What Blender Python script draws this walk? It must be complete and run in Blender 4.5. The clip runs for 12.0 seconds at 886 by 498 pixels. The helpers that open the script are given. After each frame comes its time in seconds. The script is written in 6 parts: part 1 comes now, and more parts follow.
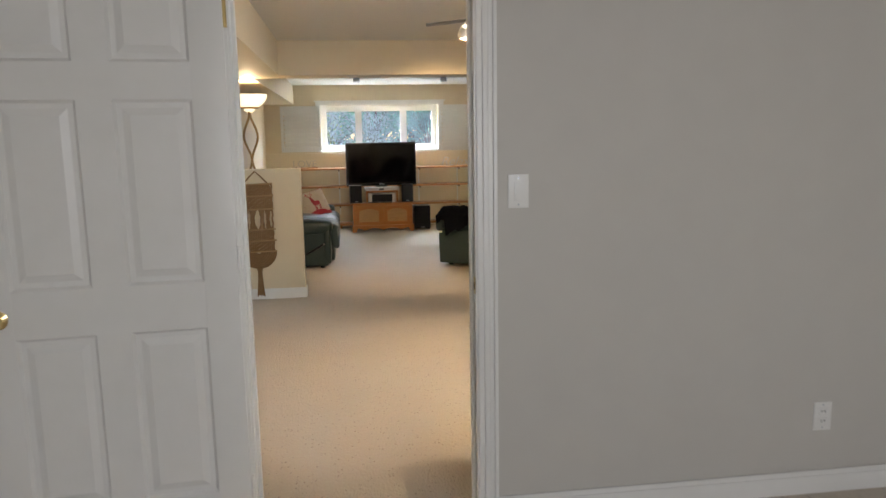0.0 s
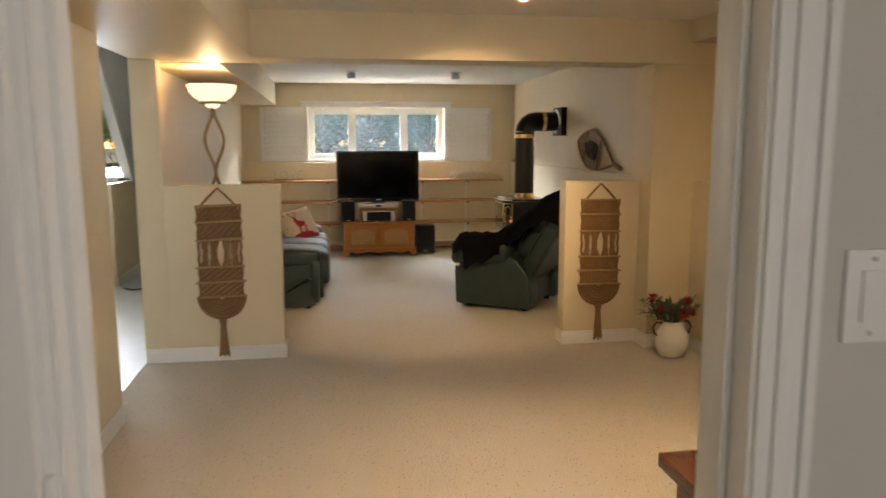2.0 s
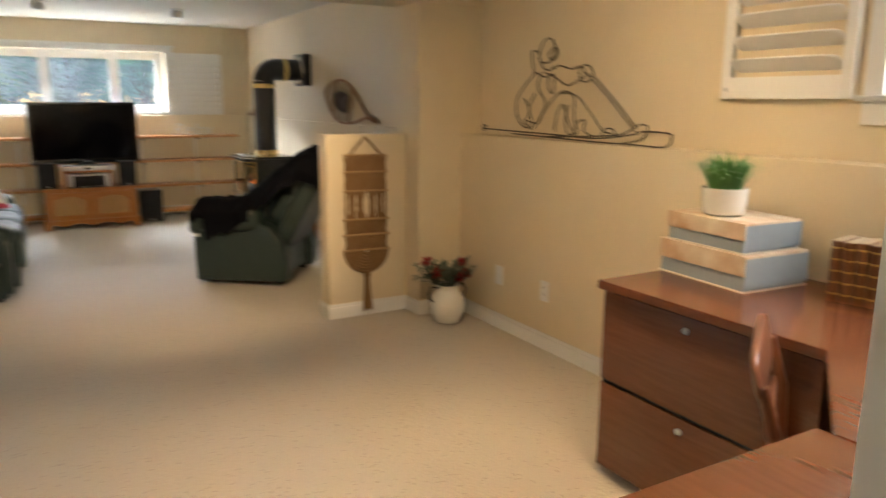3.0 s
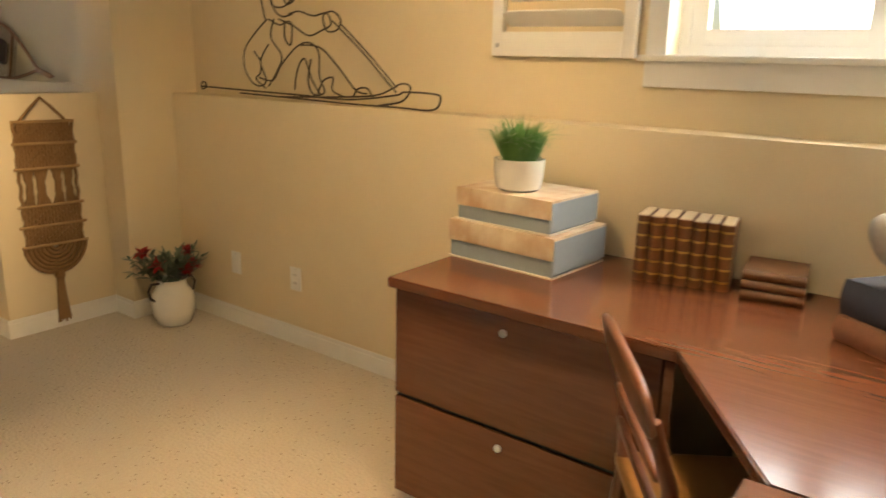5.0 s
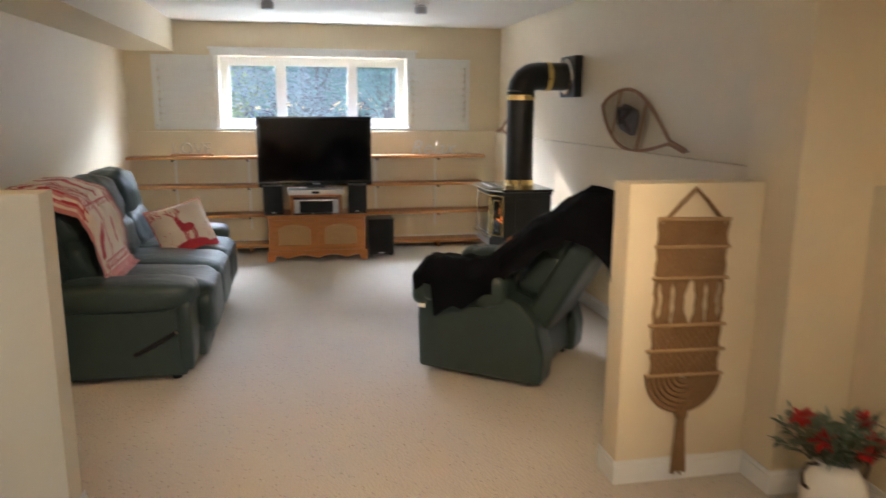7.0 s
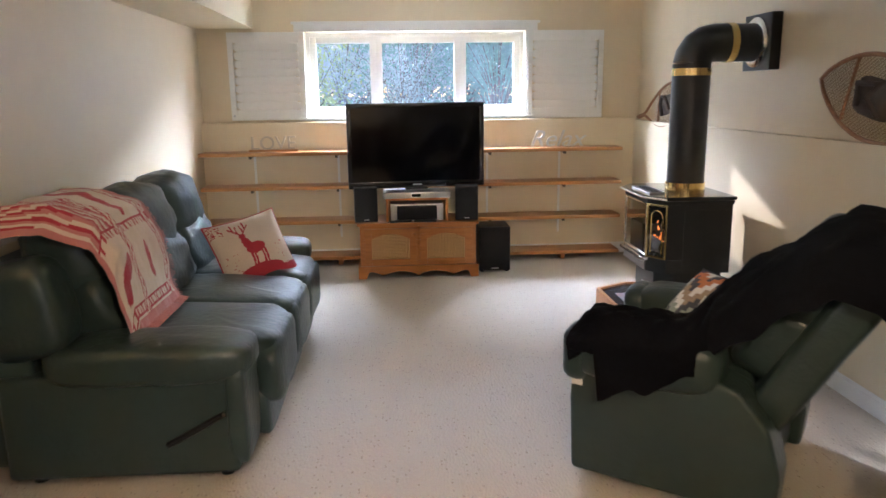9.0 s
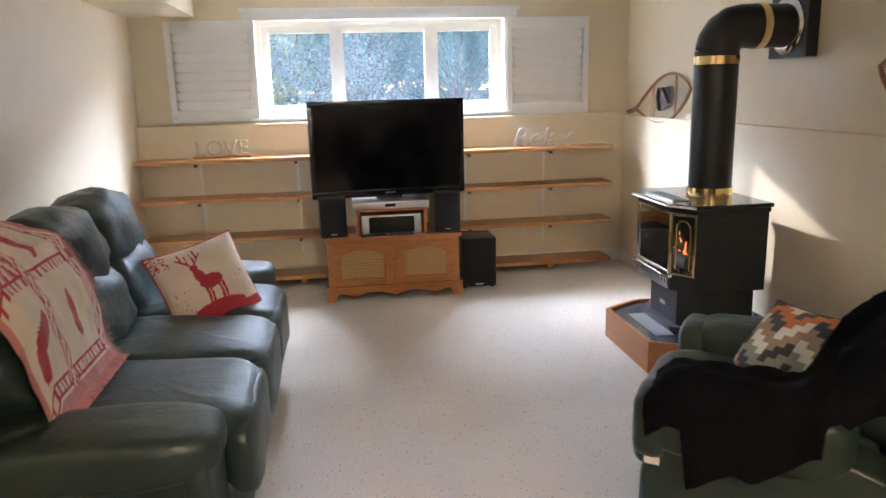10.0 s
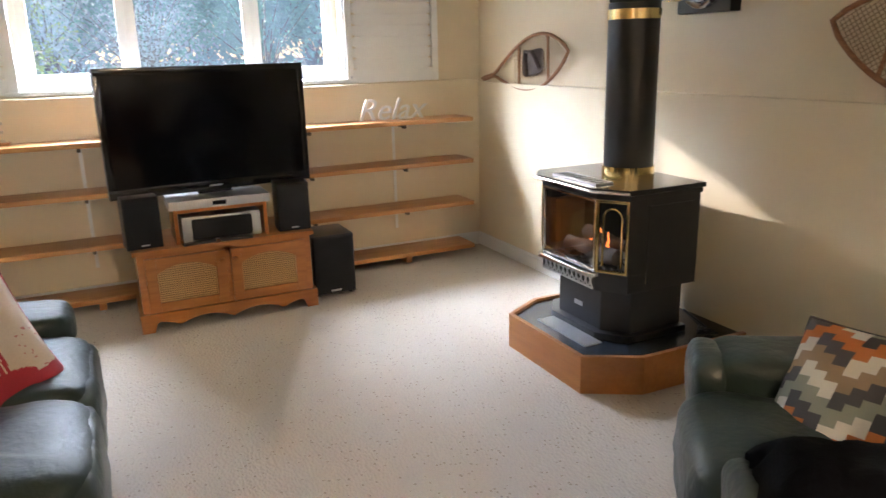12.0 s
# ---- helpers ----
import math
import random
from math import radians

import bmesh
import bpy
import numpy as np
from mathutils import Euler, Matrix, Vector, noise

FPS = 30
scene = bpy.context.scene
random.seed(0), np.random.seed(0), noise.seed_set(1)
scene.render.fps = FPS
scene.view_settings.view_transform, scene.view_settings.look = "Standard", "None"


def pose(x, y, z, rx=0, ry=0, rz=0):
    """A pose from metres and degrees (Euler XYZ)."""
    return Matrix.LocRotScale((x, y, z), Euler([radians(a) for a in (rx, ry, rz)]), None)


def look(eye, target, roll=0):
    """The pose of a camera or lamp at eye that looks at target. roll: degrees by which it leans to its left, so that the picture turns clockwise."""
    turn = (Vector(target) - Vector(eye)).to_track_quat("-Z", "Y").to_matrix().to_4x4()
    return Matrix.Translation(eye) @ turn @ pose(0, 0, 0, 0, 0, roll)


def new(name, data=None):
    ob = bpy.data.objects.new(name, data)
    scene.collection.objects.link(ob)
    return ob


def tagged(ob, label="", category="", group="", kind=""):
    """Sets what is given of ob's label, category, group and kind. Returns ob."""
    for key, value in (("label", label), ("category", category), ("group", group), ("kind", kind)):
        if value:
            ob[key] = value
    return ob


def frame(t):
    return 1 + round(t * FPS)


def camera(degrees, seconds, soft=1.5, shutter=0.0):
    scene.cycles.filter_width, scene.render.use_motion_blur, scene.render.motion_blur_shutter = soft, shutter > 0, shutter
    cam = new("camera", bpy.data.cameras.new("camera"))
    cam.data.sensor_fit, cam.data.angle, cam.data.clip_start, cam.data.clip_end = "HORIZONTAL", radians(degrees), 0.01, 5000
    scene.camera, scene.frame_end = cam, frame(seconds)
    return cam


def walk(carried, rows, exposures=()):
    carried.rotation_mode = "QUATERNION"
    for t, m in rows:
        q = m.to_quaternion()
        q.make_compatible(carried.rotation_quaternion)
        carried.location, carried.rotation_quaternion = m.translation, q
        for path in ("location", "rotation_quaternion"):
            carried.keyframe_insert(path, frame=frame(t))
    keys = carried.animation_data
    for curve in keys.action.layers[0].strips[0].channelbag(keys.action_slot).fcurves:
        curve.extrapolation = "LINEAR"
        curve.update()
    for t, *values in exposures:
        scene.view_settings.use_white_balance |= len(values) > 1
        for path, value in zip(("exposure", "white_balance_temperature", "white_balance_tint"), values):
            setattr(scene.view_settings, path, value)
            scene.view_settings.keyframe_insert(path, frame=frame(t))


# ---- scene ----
cam = camera(63.0, 12.0, shutter=0.5)
PATH = [
    (0, (-0.046, 0.409, 1.434), (0.213, 2.367, 1.123), -1.0),
    (0.5, (-0.031, 0.777, 1.419), (0.213, 2.74, 1.122), -0.8),
    (1, (-0.028, 1.261, 1.41), (0.191, 3.224, 1.098), -0.3),
    (1.5, (-0.08, 1.69, 1.417), (0.149, 3.654, 1.118), -0.0),
    (2, (-0.108, 2.1, 1.424), (0.193, 4.056, 1.137), -0.2),
    (2.5, (-0.165, 2.453, 1.4), (0.425, 4.333, 1.06), -0.4),
    (3, (-0.086, 2.756, 1.37), (0.892, 4.454, 0.969), 0.3),
    (3.5, (-0.005, 2.936, 1.395), (1.455, 4.229, 0.951), 0.8),
    (3.7, (0.026, 3.033, 1.372), (1.662, 4.098, 0.962), 0.8),
    (5.3, (0.185, 3.429, 1.366), (1.658, 4.663, 0.811), 1.3),
    (5.5, (0.252, 3.534, 1.367), (1.593, 4.916, 0.826), 1.1),
    (6, (0.297, 3.82, 1.383), (1.301, 5.477, 0.888), 0.1),
    (6.5, (0.323, 4.201, 1.42), (0.979, 6.041, 0.988), -0.2),
    (7, (0.343, 4.55, 1.432), (0.726, 6.475, 1.047), 0.3),
    (7.5, (0.361, 4.847, 1.42), (0.572, 6.801, 1.048), 0.7),
    (7.7, (0.355, 4.943, 1.417), (0.523, 6.9, 1.036), 0.6),
    (9.3, (0.323, 6.09, 1.403), (0.448, 8.041, 0.981), -0.8),
    (9.5, (0.299, 6.231, 1.408), (0.448, 8.18, 0.984), -1.0),
    (10, (0.15, 6.545, 1.409), (0.424, 8.477, 0.974), -1.5),
    (10.5, (0.055, 6.878, 1.384), (0.459, 8.784, 0.932), -1.8),
    (11, (0.018, 7.202, 1.372), (0.614, 9.05, 0.89), -1.6),
    (11.5, (-0.017, 7.45, 1.38), (0.701, 9.247, 0.873), -1.7),
    (12, (-0.041, 7.503, 1.382), (0.776, 9.25, 0.853), -1.5),
]
walk(cam, [(t, look(eye, target, roll)) for t, eye, target, roll in PATH],
     [(0, -0.08, 6400, 13), (0.5, -0.2, 6500, 13), (1, -0.22, 6700, 13), (2, -0.26, 7200, 15), (3.0, 0.0, 6700, 13), (3.5, 0.0, 6300, 12), (5.5, 0.0, 7900, 11), (6.1, 0.12, 6300, 12), (7.5, 0.08, 6000, 16), (9.5, 0.25, 5850, 18), (12, 0.28, 6250, 17)])

# ---- world, sun, lamps ----
world = bpy.data.worlds.new("sky")
scene.world = world
world.use_nodes = True
wn = world.node_tree
sky = wn.nodes.new("ShaderNodeTexSky")
sky.sky_type = 'NISHITA'
sky.sun_disc = False
sky.sun_elevation = radians(20)
sky.sun_rotation = radians(-22)
wn.links.new(sky.outputs[0], wn.nodes["Background"].inputs[0])
wn.nodes["Background"].inputs[1].default_value = 0.15


def lamp(name, kind, m, energy, color, **more):
    d = bpy.data.lights.new(name, kind)
    d.energy, d.color = energy, color
    if "size" in more:
        d.shape, d.size, d.size_y = 'RECTANGLE', more["size"], more["size_y"]
    if "angle" in more:
        d.angle = radians(more["angle"])
    if "soft" in more:
        d.shadow_soft_size = more["soft"]
    if "spot" in more:
        d.spot_size, d.spot_blend = radians(more["spot"]), more["blend"]
    ob = new(name, d)
    ob.matrix_world = m
    return ob


DAY = (0.74, 0.86, 1.0)
WARM = (1.0, 0.72, 0.40)
lamp("sun", 'SUN', look((0, 0, 0), (0.44, -0.88, -0.37)), 4.8, (1.0, 0.93, 0.82), angle=1.2)
# sky light for the windows; the back panel is added outside, above the view
lamp("sky_back_window", 'AREA', look((0.4, 13.3, 3.18), (0.4, 12.49, 2.59)), 6100, DAY, size=6.0, size_y=2.05)
lamp("sky_east_window", 'AREA', look((2.66, 3.62, 1.72), (0.0, 3.9, 0.6)), 36, (0.9, 0.95, 1.0), size=1.05, size_y=0.64)
# unseen source behind the camera, added to brighten the bedroom
lamp("assumed_bedroom_window", 'AREA', look((1.2, -2.05, 1.5), (0.4, 3.0, 1.1)), 55, (0.92, 0.95, 1.0), size=1.5, size_y=1.1)
lamp("sky_hall_window", 'AREA', look((-2.9, 11.58, 1.60), (-1.0, 6.0, 0.0)), 260, DAY, size=0.90, size_y=0.86)
# lamps that are lit
lamp("torchiere_bulb", 'POINT', pose(-0.90, 7.34, 1.84), 15, WARM, soft=0.05)
lamp("track_spot_a", 'SPOT', look((0.79, 5.43, 2.08), (0.75, 8.6, 0.2)), 195, WARM, soft=0.03, spot=66, blend=0.7)
lamp("track_spot_b", 'SPOT', look((1.05, 4.95, 2.08), (0.65, 4.8, 0.0)), 82, WARM, soft=0.03, spot=88, blend=0.8)
lamp("track_spot_c", 'SPOT', look((1.40, 3.80, 2.08), (0.9, 3.75, 0.0)), 86, WARM, soft=0.03, spot=104, blend=0.6)
# extra unseen head, added only to lift the east wall
lamp("track_fill_d", 'SPOT', look((1.20, 4.60, 2.08), (2.4, 5.3, 0.9)), 72, WARM, soft=0.03, spot=100, blend=0.8)

# ---- materials ----
def mat(name, a, b=None, rough=0.6, metal=0.0, scale=30, big=1.5, bump=0.1, bscale=None, spread=0.5, coat=0.0, sheen=0.0, dist=0.002):
    """Two-scale noise colour between a and b, fine relief and uneven gloss."""
    m = bpy.data.materials.new(name)
    m.use_nodes = True
    nt = m.node_tree
    p = nt.nodes["Principled BSDF"]
    b = b or tuple(c * 0.85 for c in a)
    tc = nt.nodes.new("ShaderNodeTexCoord")
    n1 = nt.nodes.new("ShaderNodeTexNoise"); n1.inputs["Scale"].default_value = scale; n1.inputs["Detail"].default_value = 5
    n2 = nt.nodes.new("ShaderNodeTexNoise"); n2.inputs["Scale"].default_value = big; n2.inputs["Detail"].default_value = 3
    for n in (n1, n2):
        nt.links.new(tc.outputs["Object"], n.inputs["Vector"])
    add = nt.nodes.new("ShaderNodeMath"); add.operation = 'ADD'
    nt.links.new(n1.outputs[0], add.inputs[0]); nt.links.new(n2.outputs[0], add.inputs[1])
    mr = nt.nodes.new("ShaderNodeMapRange")
    mr.inputs["From Min"].default_value, mr.inputs["From Max"].default_value = 1 - spread, 1 + spread
    nt.links.new(add.outputs[0], mr.inputs["Value"])
    mix = nt.nodes.new("ShaderNodeMix"); mix.data_type = 'RGBA'
    mix.inputs[6].default_value, mix.inputs[7].default_value = (*a, 1), (*b, 1)
    nt.links.new(mr.outputs[0], mix.inputs[0])
    nt.links.new(mix.outputs[2], p.inputs["Base Color"])
    p.inputs["Metallic"].default_value = metal
    p.inputs["Coat Weight"].default_value = coat
    p.inputs["Sheen Weight"].default_value = sheen
    rr = nt.nodes.new("ShaderNodeMapRange")
    rr.inputs["To Min"].default_value, rr.inputs["To Max"].default_value = max(rough - 0.08, 0.02), min(rough + 0.08, 1)
    nt.links.new(n2.outputs[0], rr.inputs["Value"]); nt.links.new(rr.outputs[0], p.inputs["Roughness"])
    if bump:
        n3 = nt.nodes.new("ShaderNodeTexNoise"); n3.inputs["Scale"].default_value = bscale or scale * 3; n3.inputs["Detail"].default_value = 4
        nt.links.new(tc.outputs["Object"], n3.inputs["Vector"])
        bp = nt.nodes.new("ShaderNodeBump"); bp.inputs["Strength"].default_value = bump; bp.inputs["Distance"].default_value = dist
        nt.links.new(n3.outputs[0], bp.inputs["Height"]); nt.links.new(bp.outputs[0], p.inputs["Normal"])
    return m


def wood(name, a, b, scale=6.0, axis=0, rough=0.4, stretch=12):
    """Long grain along one axis: stretched noise through bands."""
    m = mat(name, a, b, rough=rough, bump=0.0)
    nt = m.node_tree
    p = nt.nodes["Principled BSDF"]
    tc = nt.nodes.new("ShaderNodeTexCoord"); mp = nt.nodes.new("ShaderNodeMapping")
    sc = [scale * stretch] * 3; sc[axis] = scale
    mp.inputs["Scale"].default_value = sc
    oi = nt.nodes.new("ShaderNodeObjectInfo")
    off = nt.nodes.new("ShaderNodeVectorMath"); off.operation = 'SCALE'; off.inputs[0].default_value = (7, 5, 3)
    nt.links.new(oi.outputs["Random"], off.inputs["Scale"]); nt.links.new(off.outputs[0], mp.inputs["Location"])
    nt.links.new(tc.outputs["Object"], mp.inputs["Vector"])
    n = nt.nodes.new("ShaderNodeTexNoise"); n.inputs["Scale"].default_value = 1.0; n.inputs["Detail"].default_value = 7; n.inputs["Distortion"].default_value = 0.6
    nt.links.new(mp.outputs[0], n.inputs["Vector"])
    r = nt.nodes.new("ShaderNodeValToRGB")
    r.color_ramp.elements[0].position, r.color_ramp.elements[1].position = 0.32, 0.68
    r.color_ramp.elements[0].color, r.color_ramp.elements[1].color = (*a, 1), (*b, 1)
    nt.links.new(n.outputs[0], r.inputs[0]); nt.links.new(r.outputs[0], p.inputs["Base Color"])
    bp = nt.nodes.new("ShaderNodeBump"); bp.inputs["Strength"].default_value = 0.12; bp.inputs["Distance"].default_value = 0.001
    nt.links.new(n.outputs[0], bp.inputs["Height"]); nt.links.new(bp.outputs[0], p.inputs["Normal"])
    return m


def carpet():
    """Cream loop-pile carpet: rows of loops, brown flecks, slow wear."""
    m = mat("berber_carpet", (0.60, 0.53, 0.44), (0.47, 0.41, 0.335), rough=0.95, scale=260, big=0.9, bump=0.0, spread=0.55, sheen=0.15)
    nt = m.node_tree
    p = nt.nodes["Principled BSDF"]
    tc = nt.nodes.new("ShaderNodeTexCoord")
    v = nt.nodes.new("ShaderNodeTexVoronoi"); v.inputs["Scale"].default_value = 95
    mp = nt.nodes.new("ShaderNodeMapping"); mp.inputs["Scale"].default_value = (1.0, 0.62, 1.0)
    nt.links.new(tc.outputs["Object"], mp.inputs["Vector"]); nt.links.new(mp.outputs[0], v.inputs["Vector"])
    vf = nt.nodes.new("ShaderNodeTexVoronoi"); vf.inputs["Scale"].default_value = 64
    nt.links.new(tc.outputs["Object"], vf.inputs["Vector"])
    sep = nt.nodes.new("ShaderNodeSeparateColor"); nt.links.new(vf.outputs["Color"], sep.inputs[0])
    gt = nt.nodes.new("ShaderNodeMath"); gt.operation = 'GREATER_THAN'; gt.inputs[1].default_value = 0.86
    nt.links.new(sep.outputs[0], gt.inputs[0])
    lt = nt.nodes.new("ShaderNodeMath"); lt.operation = 'LESS_THAN'; lt.inputs[1].default_value = 0.30
    nt.links.new(vf.outputs["Distance"], lt.inputs[0])
    mul = nt.nodes.new("ShaderNodeMath"); mul.operation = 'MULTIPLY'
    nt.links.new(gt.outputs[0], mul.inputs[0]); nt.links.new(lt.outputs[0], mul.inputs[1])
    k = nt.nodes.new("ShaderNodeMath"); k.operation = 'MULTIPLY'; k.inputs[1].default_value = 0.5
    nt.links.new(mul.outputs[0], k.inputs[0])
    base = p.inputs["Base Color"].links[0].from_socket
    mix = nt.nodes.new("ShaderNodeMix"); mix.data_type = 'RGBA'
    mix.inputs[7].default_value = (0.16, 0.115, 0.075, 1)
    nt.links.new(k.outputs[0], mix.inputs[0]); nt.links.new(base, mix.inputs[6]); nt.links.new(mix.outputs[2], p.inputs["Base Color"])
    bp = nt.nodes.new("ShaderNodeBump"); bp.inputs["Strength"].default_value = 0.9; bp.inputs["Distance"].default_value = 0.004; bp.invert = True
    nt.links.new(v.outputs["Distance"], bp.inputs["Height"]); nt.links.new(bp.outputs[0], p.inputs["Normal"])
    return m


def glass(name, tint=(1, 1, 1)):
    m = bpy.data.materials.new(name)
    m.use_nodes = True
    p = m.node_tree.nodes["Principled BSDF"]
    p.inputs["Base Color"].default_value = (*tint, 1)
    p.inputs["Transmission Weight"].default_value = 1.0
    p.inputs["Roughness"].default_value = 0.01
    p.inputs["IOR"].default_value = 1.1
    return m


def glow(name, color, strength):
    m = bpy.data.materials.new(name)
    m.use_nodes = True
    p = m.node_tree.nodes["Principled BSDF"]
    p.inputs["Base Color"].default_value = (*color, 1)
    p.inputs["Emission Color"].default_value = (*color, 1)
    p.inputs["Emission Strength"].default_value = strength
    return m


CREAM = mat("cream_paint", (0.74, 0.63, 0.44), (0.70, 0.59, 0.405), rough=0.55, scale=8, big=0.7, bump=0.25, bscale=160)
GREIGE = mat("greige_paint", (0.59, 0.565, 0.515), (0.555, 0.53, 0.485), rough=0.55, scale=8, big=0.7, bump=0.25, bscale=160)
HALLPAINT = mat("pale_hall_paint", (0.68, 0.68, 0.66), (0.63, 0.63, 0.61), rough=0.6, scale=8, big=0.7, bump=0.2, bscale=160)
CEIL = mat("ceiling_paint", (0.80, 0.77, 0.70), (0.76, 0.73, 0.66), rough=0.8, scale=20, big=0.8, bump=0.4, bscale=120)
WHITE = mat("white_trim_paint", (0.82, 0.81, 0.78), (0.77, 0.76, 0.72), rough=0.35, scale=12, big=2, bump=0.08, bscale=90)
CARPET = carpet()
HALLVINYL = mat("pale_hall_vinyl", (0.55, 0.55, 0.53), (0.47, 0.47, 0.46), rough=0.42, scale=25, big=2.5, bump=0.03)
OAK = wood("honey_oak", (0.42, 0.16, 0.035), (0.32, 0.115, 0.023), scale=4, axis=0, rough=0.35)
PINE = wood("shelf_pine", (0.50, 0.24, 0.08), (0.36, 0.15, 0.045), scale=3, axis=0, rough=0.4)
MAHOG = wood("mahogany_laminate", (0.135, 0.050, 0.024), (0.112, 0.039, 0.018), scale=5, axis=1, rough=0.18)
DARKGAP = mat("dark_recess", (0.02, 0.015, 0.012), rough=0.8, bump=0)
LEATHER = mat("dark_green_leather", (0.031, 0.050, 0.045), (0.021, 0.036, 0.033), rough=0.36, scale=14, big=3, bump=0.50, bscale=38, coat=0.05, dist=0.006)
LEATHER.node_tree.nodes["Principled BSDF"].inputs["Specular IOR Level"].default_value = 0.44
BLACKFUR = mat("black_fleece", (0.006, 0.007, 0.010), (0.003, 0.003, 0.005), rough=0.9, scale=60, big=6, bump=0.5, bscale=160, sheen=0.0, dist=0.004)
BLACKFUR.node_tree.nodes["Principled BSDF"].inputs["Specular IOR Level"].default_value = 0.08
BLACKMETAL = mat("black_stove_enamel", (0.022, 0.024, 0.028), (0.014, 0.015, 0.018), rough=0.32, scale=40, big=4, bump=0.1)
GLOSSENAMEL = mat("gloss_stove_enamel", (0.03, 0.032, 0.036), (0.022, 0.024, 0.028), rough=0.13, scale=40, big=4, bump=0.02)
BLACKPLASTIC = mat("black_plastic", (0.012, 0.012, 0.014), (0.008, 0.008, 0.009), rough=0.35, scale=60, big=3, bump=0.05)
SPEAKERCLOTH = mat("black_grille_cloth", (0.012, 0.012, 0.015), (0.006, 0.006, 0.008), rough=0.9, scale=200, big=5, bump=0.5, bscale=500)
SCREEN = mat("screen_glass", (0.004, 0.004, 0.006), (0.003, 0.003, 0.005), rough=0.10, bump=0, scale=3, big=1)
SCREEN.node_tree.nodes["Principled BSDF"].inputs["Specular IOR Level"].default_value = 0.3
SILVER = mat("brushed_silver", (0.55, 0.56, 0.58), (0.45, 0.46, 0.48), rough=0.35, metal=0.8, scale=80, big=4, bump=0.05)
BRASS = mat("polished_brass", (0.80, 0.62, 0.30), (0.70, 0.53, 0.24), rough=0.16, metal=1.0, scale=20, big=4, bump=0.03)
CHROME = mat("chrome", (0.8, 0.8, 0.8), (0.7, 0.7, 0.7), rough=0.12, metal=1.0, scale=20, big=4, bump=0)
IRON = mat("rusty_black_wire", (0.10, 0.075, 0.055), (0.06, 0.045, 0.035), rough=0.6, metal=0.4, scale=60, big=8, bump=0.2)
JUTE = mat("brown_jute_cord", (0.30, 0.175, 0.075), (0.20, 0.11, 0.045), rough=0.9, scale=90, big=8, bump=0.8, bscale=260, dist=0.004)
def hazy(m, amount, color):
    """Faint pale haze mixed into a pane, standing in for outdoor glare."""
    nt = m.node_tree
    out = nt.nodes["Material Output"]
    was = out.inputs["Surface"].links[0].from_socket
    t = nt.nodes.new("ShaderNodeBsdfTranslucent"); t.inputs["Color"].default_value = (*color, 1)
    mx = nt.nodes.new("ShaderNodeMixShader")
    n = nt.nodes.new("ShaderNodeTexNoise"); n.inputs["Scale"].default_value = 2.2; n.inputs["Detail"].default_value = 4
    r = nt.nodes.new("ShaderNodeMapRange")
    r.inputs["From Min"].default_value, r.inputs["From Max"].default_value = 0.3, 0.7
    r.inputs["To Min"].default_value, r.inputs["To Max"].default_value = amount * 0.5, amount * 1.5
    nt.links.new(n.outputs[0], r.inputs["Value"]); nt.links.new(r.outputs[0], mx.inputs[0])
    nt.links.new(was, mx.inputs[1]); nt.links.new(t.outputs[0], mx.inputs[2])
    nt.links.new(mx.outputs[0], out.inputs["Surface"])
    return m


GLASS = hazy(glass("window_glass"), 0.0042, (0.70, 0.86, 1.0))
SKYGLASS = glass("stove_glass", (0.9, 0.9, 0.9))
SKYGLASS.node_tree.nodes["Principled BSDF"].inputs["IOR"].default_value = 1.18

BOWL = glow("lit_glass_bowl", (1.0, 0.84, 0.58), 1.5)
BULB = glow("lit_bulb", (1.0, 0.86, 0.62), 25.0)

# ---- builders ----
def box(bm, x0, x1, y0, y1, z0, z1, bevel=0.0, seg=2):
    m = Matrix.Translation(((x0 + x1) / 2, (y0 + y1) / 2, (z0 + z1) / 2)) @ Matrix.Diagonal((abs(x1 - x0), abs(y1 - y0), abs(z1 - z0), 1))
    vs = bmesh.ops.create_cube(bm, size=1, matrix=m)["verts"]
    if bevel:
        es = list({e for v in vs for e in v.link_edges})
        bmesh.ops.bevel(bm, geom=es, offset=bevel, segments=seg, affect='EDGES', profile=0.7)
    return bm


def B(*a, **k):
    return box(bmesh.new(), *a, **k)


def lathe(bm, prof, seg=32, m=None, caps=True):
    """Turn (radius, height) pairs round z."""
    m = m or Matrix.Identity(4)
    rings = []
    for r, h in prof:
        rings.append([bm.verts.new(m @ Vector((r * math.cos(2 * math.pi * i / seg), r * math.sin(2 * math.pi * i / seg), h))) for i in range(seg)])
    for a, b in zip(rings, rings[1:]):
        for i in range(seg):
            bm.faces.new((a[i], a[(i + 1) % seg], b[(i + 1) % seg], b[i]))
    if caps:
        bm.faces.new(rings[0][::-1]); bm.faces.new(rings[-1])
    return bm


